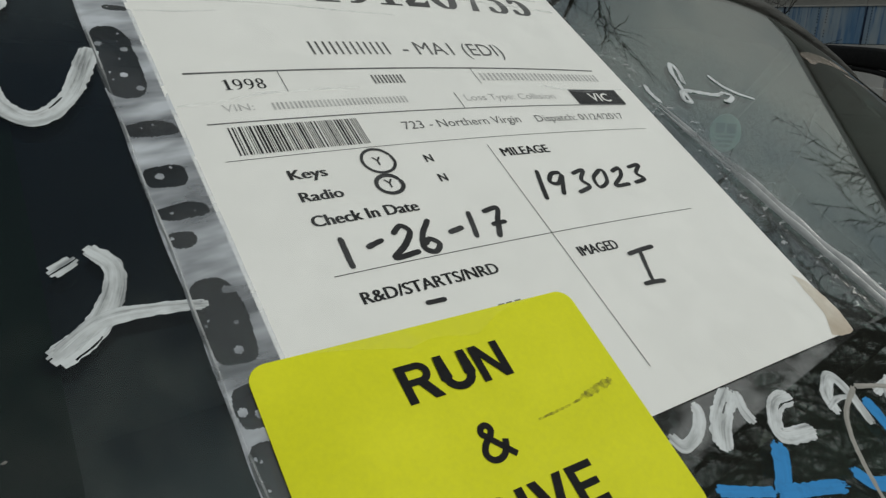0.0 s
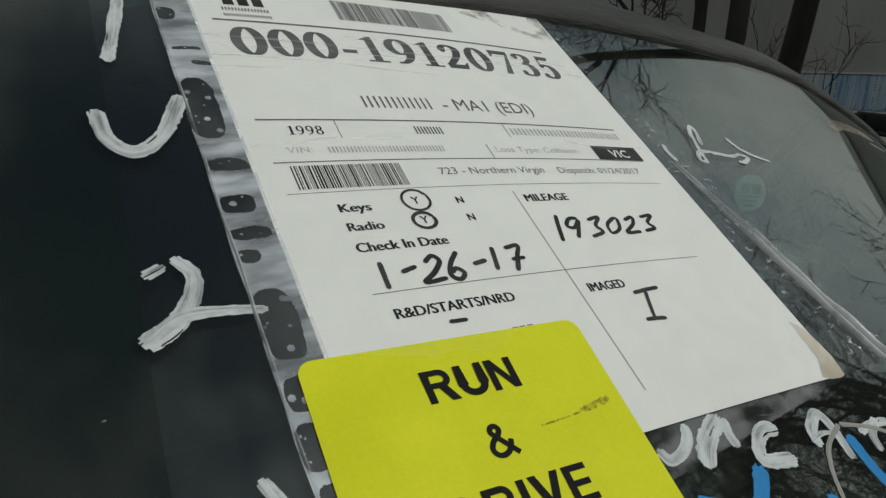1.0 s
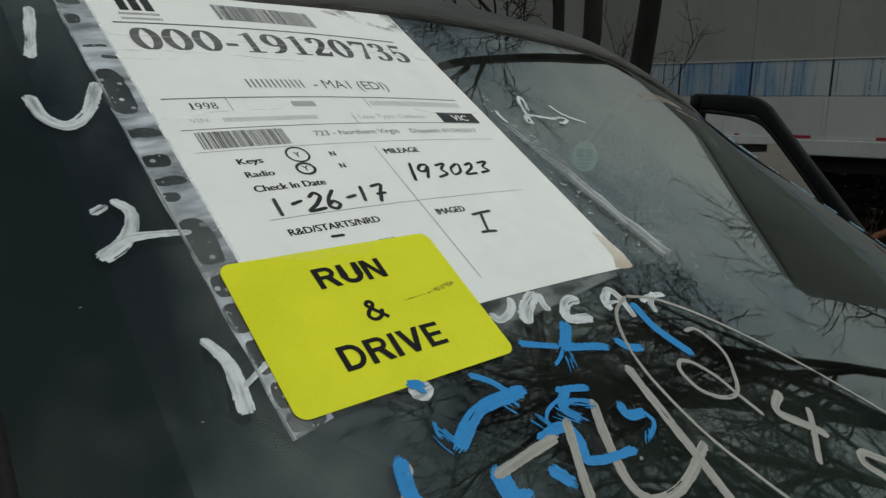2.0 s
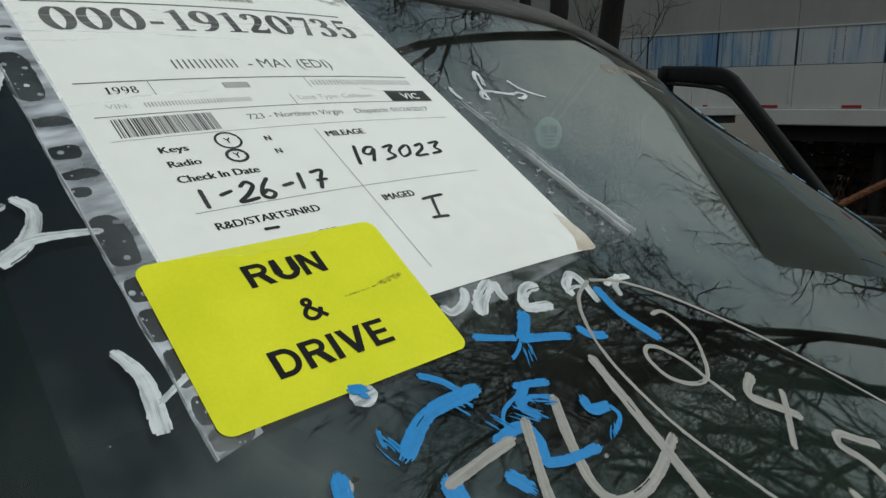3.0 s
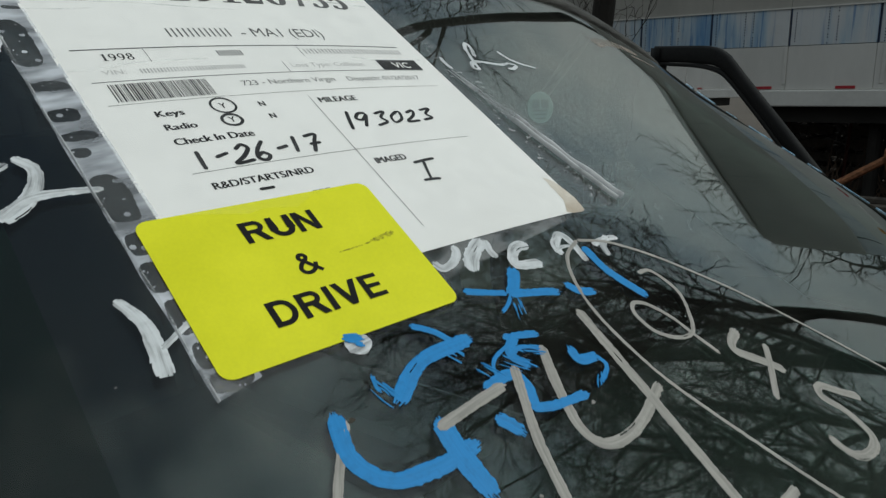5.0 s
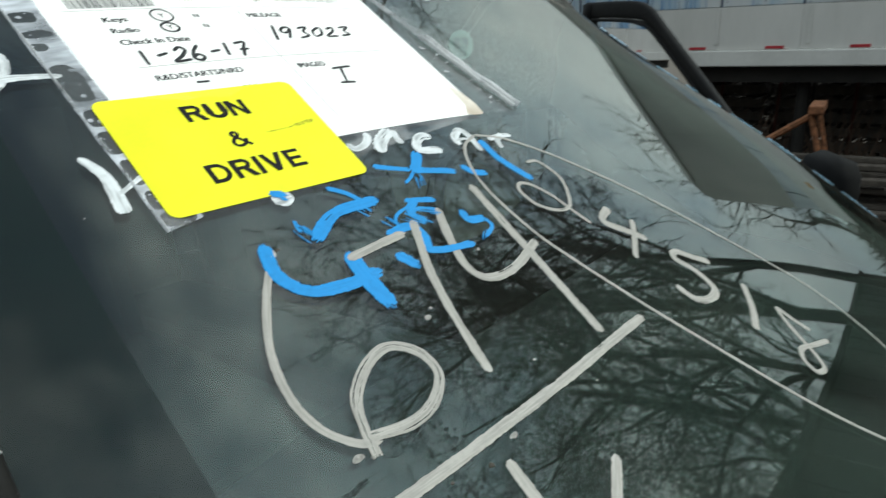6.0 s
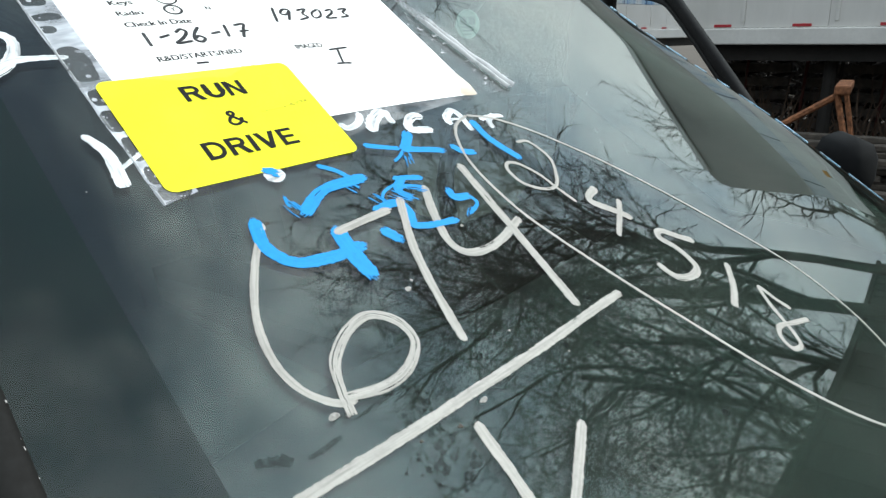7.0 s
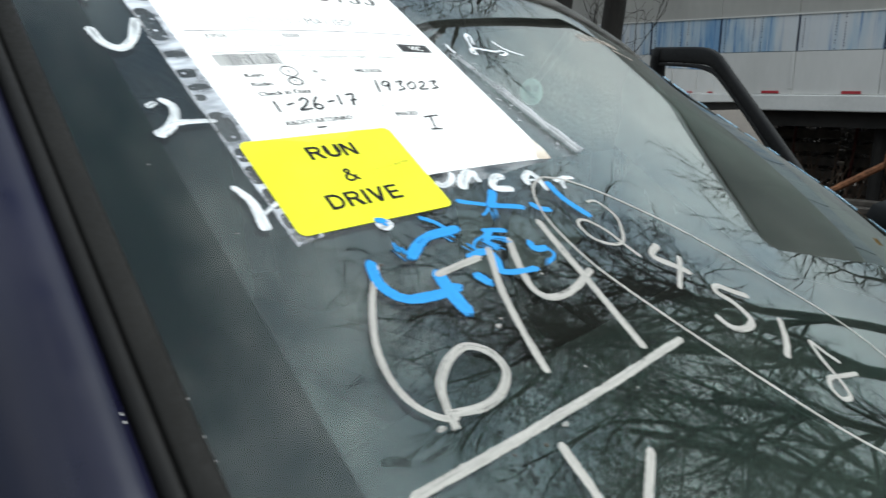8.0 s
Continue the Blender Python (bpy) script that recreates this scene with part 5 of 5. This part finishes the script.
for shift, wide in ((-2.6, 0.30), (2.4, 0.42)):
    rows = []
    for j in range(60):
        t = 0.24 + 0.76 * j / 59
        full = wide * min(1.0, 0.10 + (t - 0.24) * 2.6) * (1 + 0.45 * noise.noise((t * 11, shift, 2)))
        x, y = 217 + 34 * t ** 1.3 + shift * (0.5 + 0.5 * t) + 0.9 * noise.noise((t * 8, shift, 6)), 60 - 178 * t
        rows.append([on_paper(x + dx * full, y + dx * 0.5 * full, 0.0008 + h * full) for dx, h in ((-5, 0.0006), (-4, 0.003), (-1.5, 0.0075), (0.4, 0.0085), (2.6, 0.006), (5.0, 0.002), (5.6, 0.0005))])
    mesh_of("fold", *sheet(rows), FOLD, sleeve, "raised bright fold in the film", True).visible_shadow = False
# the lower corner of the sleeve curls up
curl = [[on_paper(-24 + 9 * i, -151.5 + 6 * j, 0.0004 + 0.0055 * max(0.0, 1 - i - 0.6 * j) ** 1.5) for i in (0, 0.25, 0.5, 0.75, 1.0)] for j in (0, 0.25, 0.5, 0.75, 1.0)]
mesh_of("curled_corner", *sheet(curl), SPECKLED, sleeve, "curled grey corner of the film", True)

# raised wrinkles of the film across the sheet
WRINKLE = make_film("wrinkled_film", 0.05, 0.34, 55, 0.2, (1, 1, 1), 0.40, 0.60)
for n, (pts, wide) in enumerate((((( -8, 100), (40, 98), (90, 96), (150, 95), (206, 92)), 1.8), (((-8, 93), (50, 92), (110, 90)), 1.0), (((60, 106), (120, 103), (200, 101)), 1.2),
                                 (((-7, 26), (8, 27), (24, 30), (60, 31)), 1.4), (((150, 30), (176, 26), (205, 28)), 1.2),
                                 (((240, -22), (245, -40), (249, -62)), 0.9), (((246, -76), (252, -94), (257, -108)), 1.1), (((227, 30), (232, 8), (238, -14)), 0.8))):
    BASE_H[0] = 0.00055
    ribbon("film_wrinkle", on_paper, list(pts), wide, 0.0002, WRINKLE, sleeve, 2.0, 0.25, "", 200 + n).visible_shadow = False
BASE_H[0] = 0.0

# ---- yellow label ----
label_thing = thing("yellow_label", "bright yellow adhesive label with bold black lettering, slightly wrinkled", "label")


def on_label(x, y, h=0.0):
    """Millimetres from the label's middle."""
    a = radians(-1.3)
    return on_paper(33.2 + x * math.cos(a) - y * math.sin(a), -109.5 + x * math.sin(a) + y * math.cos(a), h)


LW, LH, LR = 105.2, 76.6, 5.0
outline = []
for cx, cy, a0 in ((LW / 2 - LR, LH / 2 - LR, 0), (-LW / 2 + LR, LH / 2 - LR, 90), (-LW / 2 + LR, -LH / 2 + LR, 180), (LW / 2 - LR, -LH / 2 + LR, 270)):
    outline += [(cx + LR * math.cos(radians(a0 + k * 15)), cy + LR * math.sin(radians(a0 + k * 15))) for k in range(7)]
verts, faces = [], []
LEVELS = (0.0, 0.25, 0.5, 0.75, 0.97, 1.0)
for f in LEVELS[1:]:
    for x, y in outline:
        x, y = x * f, y * f
        verts.append(on_label(x, y, (0.00085 if f < 1 else 0.0007) + 0.00005 * noise.noise((x * 0.05, y * 0.07, 8))))
n = len(outline)
verts.append(on_label(0, 0, 0.00085))
for k in range(len(LEVELS) - 2):
    faces += [(k * n + i, k * n + (i + 1) % n, (k + 1) * n + (i + 1) % n, (k + 1) * n + i) for i in range(n)]
faces += [((i + 1) % n, i, len(verts) - 1) for i in range(n)]
mesh_of("label_sheet", verts, faces, YELLOW, label_thing, "bright yellow label stock", True)
for text, left, base, width, height in (("RUN", -16.6, 15.9, 33.6, 11.4), ("&", -4.9, -5.5, 10.2, 10.8), ("DRIVE", -25.8, -24.9, 49.4, 11.8)):
    drawn_text("label_text", text, BOLD, on_label, left, base, width, height, INK, label_thing, 0.00098, 0.115)
N_STROKE[0] += 1
BASE_H[0] = 0.00092
SMUDGE = make_film("brown_smudge", 0.0, 0.55, 420, 0.8, (1, 1, 1), 0.40, 0.66)
SMUDGE.node_tree.nodes["Principled BSDF"].inputs["Base Color"].default_value = (0.10, 0.075, 0.03, 1)
ribbon("smudge", on_label, [(33, 2.6), (37, 3.4), (42, 4.2), (47, 5.0)], 2.4, 0.0001, SMUDGE, label_thing, 0.7, 0.35, "brown smear", 91)
ribbon("smudge", on_label, [(16, 1.2), (22, 1.6), (28, 2.0), (34, 2.8)], 0.7, 0.0001, SMUDGE, label_thing, 1.0, 0.2, "", 92)

# ---- parked trailer ----
trailer = thing("semi_trailer", "long weathered grey box trailer with a blue-streaked white band", "trailer")
TX, TY0, TY1 = 7.3, -1.07, 12.1


END, ROUND = -1.07, 0.22


def end_panel(x0, x1, y1, z0, z1, end):
    """A slab across the trailer's end, with the upper outer corner rounded."""
    bm = bmesh.new()
    side = [(y1, z0), (y1, z1)] + [(end + ROUND - ROUND * math.sin(k * math.pi / 16), z1 - ROUND + ROUND * math.cos(k * math.pi / 16)) for k in range(9)] + [(end, z0)]
    near = bm.faces.new([bm.verts.new((x0, y, z)) for y, z in side])
    far = bmesh.ops.extrude_face_region(bm, geom=[near])["geom"]
    bmesh.ops.translate(bm, vec=(x1 - x0, 0, 0), verts=[g for g in far if isinstance(g, bmesh.types.BMVert)])
    bmesh.ops.recalc_face_normals(bm, faces=bm.faces)
    return bm


EDGES = [END] + [-0.855 + 0.72 * i for i in range(19)]
rr = random.Random(31)
for i, (y0, y1) in enumerate(zip(EDGES, EDGES[1:])):
    mid, wide = (y0 + y1) / 2, y1 - y0
    part("upper_panel", end_panel(TX, TX + 0.04, y1 - 0.001, 2.08, 3.36, END) if i == 0 else one_box((TX + 0.02, mid, 2.705), (0.04, wide - 0.002, 1.25), (0, 0, 0), 0.003), TRAILER_GREY, trailer)
    part("band_panel", one_box((TX + 0.018, mid, 1.907), (0.04, wide - 0.010, 0.330), (0, 0, 0), 0.003), PALE_BAND if i < 3 else BLUE_BAND, trailer, "white panel streaked with blue paint")
    part("lower_panel", one_box((TX + 0.02, mid, 1.540), (0.04, wide - 0.002, 0.396), (0, 0, 0), 0.003), TRAILER_LOW, trailer)
    part("seam_strip", one_box((TX - 0.003, y1 - 0.008, 1.907), (0.008, 0.011, 0.330)), SEAM, trailer, "dark stained joint strip")
    # rivet heads in rows beside the joint and up the middle
    bm = bmesh.new()
    for y in (y1 - 0.05, mid - 0.035, mid + 0.04):
        for k in range(13):
            if wide > 0.3 and rr.random() > 0.12:
                box(bm, (TX - 0.0035, y, 1.755 + 0.025 * k), (0.003, 0.008, 0.011))
    if wide > 0.3:
        tagged(part("rivet", bm, SEAM, trailer, "blue-stained rivet heads"), "", "", "", "stuff")
for i in range(14):
    part("side_post", one_box((TX - 0.006, 0.52 + 0.80 * (i - 1), 1.563), (0.012, 0.032, 0.335), (0, 0, 0), 0.003), RAIL if i % 2 else TRAILER_LOW, trailer)
part("marker_lamp", one_box((TX - 0.02, -0.53, 1.40), (0.03, 0.10, 0.07), (0, 0, 0), 0.01), AMBER, trailer, "small amber marker lamp")
part("trailer_core", end_panel(TX + 0.05, TX + 2.55, TY1 - 0.01, 1.22, 3.32, END + 0.02), DARK_STEEL, trailer)
part("bottom_rail", one_box((TX + 0.0, (TY0 + TY1) / 2, 1.264), (0.07, TY1 - TY0, 0.152), (0, 0, 0), 0.012), RAIL, trailer, "pale bare metal bottom rail")
part("top_rail", one_box((TX, (END + ROUND + TY1) / 2, 3.36), (0.08, TY1 - END - ROUND, 0.08), (0, 0, 0), 0.01), RAIL, trailer)
part("band_trim", one_box((TX - 0.003, (TY0 + TY1) / 2, 2.077), (0.02, TY1 - TY0, 0.012)), TRAILER_LOW, trailer)
part("underframe", one_box((TX + 1.2, (TY0 + TY1) / 2, 1.11), (2.2, TY1 - TY0 - 0.2, 0.14)), DARK_STEEL, trailer)
for i in range(16):
    part("reflector", one_box((TX - 0.004, 0.10 + i * 0.70, 1.362), (0.012, 0.16, 0.026), (0, 0, 0), 0.002), RED, trailer, "red reflector strip")
for y in (0.55, 1.9):
    bm = tube_between(bmesh.new(), (TX + 0.3, y, 0.05), (TX + 0.3, y, 1.1), 0.06, 0.06, 10)
    part("landing_leg", box(bm, (TX + 0.3, y, 0.04), (0.25, 0.25, 0.05)), DARK_STEEL, trailer)
for y in (7.6, 8.9):
    bm = tube_between(bmesh.new(), (TX + 0.1, y, 0.5), (TX + 0.45, y, 0.5), 0.5, 0.5, 32)
    part("trailer_tyre", bm, RUBBER, trailer, "black trailer tyre")

# ---- rusty stand, boards and scrap by the trailer ----
stand = thing("rusty_stand", "rusted orange steel sawhorse stand on the ground", "stand")
part("stand_leg", tube_between(bmesh.new(), (5.4, 0.24, 0.88), (5.42, 1.38, 0.12), 0.021, 0.019, 6), RUST, stand)
part("stand_leg", tube_between(bmesh.new(), (5.4, 0.23, 0.91), (5.36, -0.02, 0.02), 0.021, 0.019, 6), RUST, stand)
part("stand_leg", tube_between(bmesh.new(), (5.9, 0.24, 0.88), (5.95, 1.38, 0.12), 0.024, 0.024, 6), RUST, stand)
part("stand_leg", tube_between(bmesh.new(), (5.9, 0.23, 0.91), (5.86, 0.02, 0.02), 0.019, 0.018, 6), RUST, stand)
part("stand_bar", one_box((5.62, 0.21, 0.935), (0.66, 0.10, 0.06), (0, 0, 4), 0.012), RUST, stand)
r = random.Random(12)
for i in range(26):
    plank = thing("board", "weathered grey wooden board lying in a pile", "board", "boards by the trailer")
    c = (6.35 + r.uniform(-0.35, 0.5), 0.6 + r.uniform(-1.6, 1.9), 0.07 + 0.045 * (i % 9))
    part("board_body", one_box(c, (0.14, r.uniform(1.4, 2.4), 0.04), (r.uniform(-2, 2), 0, r.uniform(-9, 9)), 0.005), WOOD, plank)
for i in range(9):
    pole = thing("steel_post", "rusty red steel post standing under the trailer", "post", "posts under the trailer")
    y = -0.7 + 0.42 * i + r.uniform(-0.1, 0.1)
    part("post_body", one_box((TX + 0.7 + r.uniform(0, 0.5), y, 0.52), (0.03, 0.03, 1.02), (r.uniform(-3, 3), r.uniform(-3, 3), 0), 0.006), RED_STEEL if i % 3 else DARK_STEEL, pole)

# filler stacks, added to block light and keep the space under the trailer dark
for i in range(9):
    stack = thing("dark_filler_stack", "dark wooden slat stack added to block light under the trailer", "pallets", "pallets under the trailer")
    y = -0.9 + 1.25 * i
    for k in range(7):
        for q in range(3):
            part("filler_slat", one_box((9.0 + 0.1 * r.random(), y + 0.4 * q - 0.4, 0.10 + 0.145 * k), (1.1, 0.10, 0.022)), WOOD, stack)
        part("filler_bearer", one_box((8.5, y, 0.05 + 0.145 * k), (0.09, 1.12, 0.085), (0, 0, r.uniform(-4, 4))), WOOD, stack)
# twig tangle, added to block the bright sky seen between the stacks
verts, faces = [], []
for i in range(17000):
    p = Vector((r.uniform(10.2, 12.0), r.uniform(-3, 13), r.uniform(0, 1.3)))
    d = Vector((r.gauss(0, 0.4), r.gauss(0, 0.4), r.uniform(0.2, 0.7)))
    o = d.orthogonal().normalized() * 0.018
    k = len(verts)
    verts += [p - o, p + o, p + d]
    faces.append((k, k + 1, k + 2))
data = bpy.data.meshes.new("brush")
data.from_pydata([tuple(v) for v in verts], [], faces)
data.materials.append(TWIG)
tagged(new("brush", data), "dark twig tangle added behind the trailer to block the sky", "brush", "", "stuff")

STALK = two_tone("dry_red_brown_stalks", (0.05, 0.03, 0.02), (0.17, 0.115, 0.08), 5, 0.95)
verts, faces = [], []
for i in range(700):
    p = Vector((r.uniform(7.75, 8.3), r.uniform(-1.4, 6.5), 0.0))
    d = Vector((r.gauss(0, 0.10), r.gauss(0, 0.30), r.uniform(0.3, 1.05)))
    o = Vector((0, 0.007, 0))
    k = len(verts)
    verts += [p - o, p + o, p + d * 0.6 + o * 0.8, p + d * 0.6 - o * 0.8, p + d + Vector((r.gauss(0, 0.05), r.gauss(0, 0.08), 0))]
    faces += [(k, k + 1, k + 2, k + 3), (k + 3, k + 2, k + 4)]
data = bpy.data.meshes.new("dry_stalks")
data.from_pydata([tuple(v) for v in verts], [], faces)
data.materials.append(STALK)
tagged(new("dry_stalks", data), "dry reddish-brown weed stalks under the trailer", "weeds", "", "stuff")

# ---- bare trees ----
def grow(base, height, radius, seed, lean=(0, 0), fork=0.35, levels=5, spread=0.62, stem=0.42, thin=0.007, counts=(5, 7, 7, 6, 4, 3, 2), reach=None, curl=1.0):
    """Limbs of a bare, forking tree as (level, points, radii)."""
    r = random.Random(seed)
    limbs = []

    def limb(start, way, length, rad, level):
        n = 8 if level < 2 else 6 if level < 4 else 4
        pts, rads, p, d = [start], [rad], start.copy(), way.copy()
        for i in range(n):
            wander = Vector((r.gauss(0, 1), r.gauss(0, 1), r.gauss(0, 0.8))) * (0.05, 0.13, 0.20, 0.26, 0.30, 0.3, 0.3)[level] * (curl if level else 1.0)
            up = Vector((0, 0, 0.06 if level < 3 else -0.02))
            d = (d + wander + up).normalized()
            p = p + d * (length / n)
            pts.append(p.copy())
            rads.append(max(rad * (1 - (0.35 if level == 0 else 0.68) * (i + 1) / n), thin * 0.5))
        limbs.append((level, pts, rads))
        if level >= levels:
            return
        kids = counts[level]
        first = fork if level == 0 else 0.18
        for k in range(kids):
            f = min(first + (1 - first) * (k + r.random()) / kids, 0.999)
            i = min(int(f * n), n - 1)
            at = pts[i].lerp(pts[i + 1], f * n - i)
            here = (pts[i + 1] - pts[i]).normalized()
            side = here.cross(Vector((r.gauss(0, 1), r.gauss(0, 1), r.gauss(0, 1)))).normalized()
            tilt = r.uniform(spread * 0.6, spread * 1.4)
            out = (here * math.cos(tilt) + side * math.sin(tilt)).normalized()
            if level == 0 and reach:
                out = (out * 0.8 + Vector(reach)).normalized()
            far = height * (1 - stem) * r.uniform(0.75, 1.1) if level == 0 else length * r.uniform(0.38, 0.66)
            limb(at, out, far, max(rads[i] * r.uniform(0.5, 0.74), thin), level + 1)

    limb(Vector(base), Vector((lean[0], lean[1], 1)).normalized(), height * stem, radius, 0)
    return limbs


def skin(limbs, keep):
    verts, faces = [], []
    for level, pts, rads in limbs:
        if not keep(level):
            continue
        sides = 10 if level == 0 else 6 if level < 3 else 3
        start = len(verts)
        for i, (p, rad) in enumerate(zip(pts, rads)):
            way = (pts[min(i + 1, len(pts) - 1)] - pts[max(i - 1, 0)]).normalized()
            a = way.orthogonal().normalized()
            b = way.cross(a)
            for k in range(sides):
                t = 2 * math.pi * k / sides
                verts.append(p + (a * math.cos(t) + b * math.sin(t)) * rad)
        for i in range(len(pts) - 1):
            for k in range(sides):
                q = start + i * sides
                faces.append((q + k, q + (k + 1) % sides, q + sides + (k + 1) % sides, q + sides + k))
    return verts, faces


def bare_tree(base, height, radius, seed, lean=(0, 0), fork=0.35, levels=5, spread=0.62, stem=0.42, thin=0.007, counts=(5, 7, 7, 6, 4, 3, 2), reach=None, curl=1.0):
    tree = thing("bare_tree", "leafless grey-brown tree with many fine twigs", "tree", "bare trees round the yard")
    limbs = grow(base, height, radius, seed, lean, fork, levels, spread, stem, thin, counts, reach, curl)
    mesh_of("trunk", *skin(limbs, lambda k: k == 0), BARK, tree, "", True)
    mesh_of("bough", *skin(limbs, lambda k: 0 < k < 3), BARK, tree, "", True)
    tagged(mesh_of("twig", *skin(limbs, lambda k: k >= 3), TWIG, tree, "", True), "", "", "", "stuff")
    return tree


SPARE = (3, 4, 4, 3, 2)
bare_tree((6.6, 2.58, 0), 2.7, 0.014, 91, (0.0, 0.08), 0.35, 3, 0.5, 0.6, 0.004, (6, 5, 3, 2))
bare_tree((6.45, 3.66, 0), 7.0, 0.075, 31, (-0.02, 0.02), 0.3, 4, 0.5, 0.7)
bare_tree((6.45, 3.50, 0), 9.0, 0.11, 32, (0, 0.01), 0.5, 4, 0.32, 0.7, 0.008, SPARE)
bare_tree((6.40, 2.74, 0), 5.2, 0.12, 33, (0.0, 0.075), 0.86, 2, 0.25, 0.90, 0.009, (2, 2, 2))
bare_tree((10.6, 2.72, 0), 12.5, 0.13, 38, (0.0, 0.17), 0.70, 3, 0.30, 0.86, 0.012, (3, 3, 3, 2), (0.0, -0.45, 0.2))
FEW = (7, 6, 5, 4, 2)
MANY = (9, 8, 6, 4, 2)
bare_tree((10.3, -2.7, 0), 14.0, 0.105, 51, (-0.01, -0.06), 0.36, 4, 0.42, 0.62, 0.010, FEW)
bare_tree((10.1, -3.15, 0), 17.0, 0.14, 52, (-0.03, -0.14), 0.24, 4, 0.55, 0.66, 0.011, (8, 7, 7, 4, 2), None, 1.3)
bare_tree((11.6, -5.9, 0), 9.0, 0.08, 84, (0.0, 0.02), 0.25, 5, 0.65, 0.5, 0.008, (6, 5, 4, 4, 2, 2), None, 1.4)
bare_tree((10.4, -6.0, 0), 17.0, 0.12, 81, (-0.01, 0.0), 0.42, 5, 0.6, 0.6, 0.010, (8, 6, 5, 4, 2, 2), None, 1.3)
bare_tree((9.75, -4.75, 0), 12.5, 0.12, 57, (-0.02, -0.05), 0.26, 5, 0.75, 0.62, 0.010, (8, 6, 5, 4, 2, 2), (-0.30, -0.55, 0.0), 1.6)
bare_tree((10.6, -8.3, 0), 12.5, 0.12, 71, (0.0, 0.02), 0.25, 4, 0.7, 0.55, 0.010, MANY, (-0.2, 0.25, 0.0), 1.5)
bare_tree((19.0, -1.2, 0), 7.5, 0.16, 63, (0.0, 0.0), 0.25, 4, 0.6, 0.5, 0.014, FEW)
bare_tree((20.5, -3.4, 0), 7.0, 0.16, 64, (0.0, 0.0), 0.25, 4, 0.6, 0.5, 0.010, SPARE)
bare_tree((14.0, -0.9, 0), 6.6, 0.05, 44, (0, 0.03), 0.3, 4, 0.5, 0.5, 0.005, (4, 4, 4, 3, 2))

# ---- shed in front of the car ----
shed = thing("shed", "dark weathered corrugated metal shed with a flat roof", "shed")
def shed_top(x):
    return 3.55 - 0.088 * max(x - 4.4, 0)


for i in range(60):
    x = -2.3 + 0.3 * i
    tall = shed_top(x + 0.15)
    part("wall_sheet", one_box((x + 0.15, -3.75 - 0.012 * (i % 2), tall / 2), (0.296, 0.03, tall), (0, 0, 0), 0.006), DARK_STEEL, shed)
for name, y0, y1, low, up in (("shed_body", -7.2, -3.80, 0.02, -0.02), ("roof_edge", -7.3, -3.68, None, 0.06)):
    verts = [(x, y, z) for x in (-2.25, 4.4, 15.7) for y in (y0, y1) for z in (shed_top(x) - 0.02 if low is None else low, shed_top(x) + up)]
    faces = [(0, 1, 3, 2), (8, 10, 11, 9)]
    for k in (0, 4):
        faces += [(k, k + 4, k + 5, k + 1), (k + 2, k + 3, k + 7, k + 6), (k + 1, k + 5, k + 7, k + 3), (k, k + 2, k + 6, k + 4)]
    mesh_of(name, verts, faces, DARK_STEEL, shed)
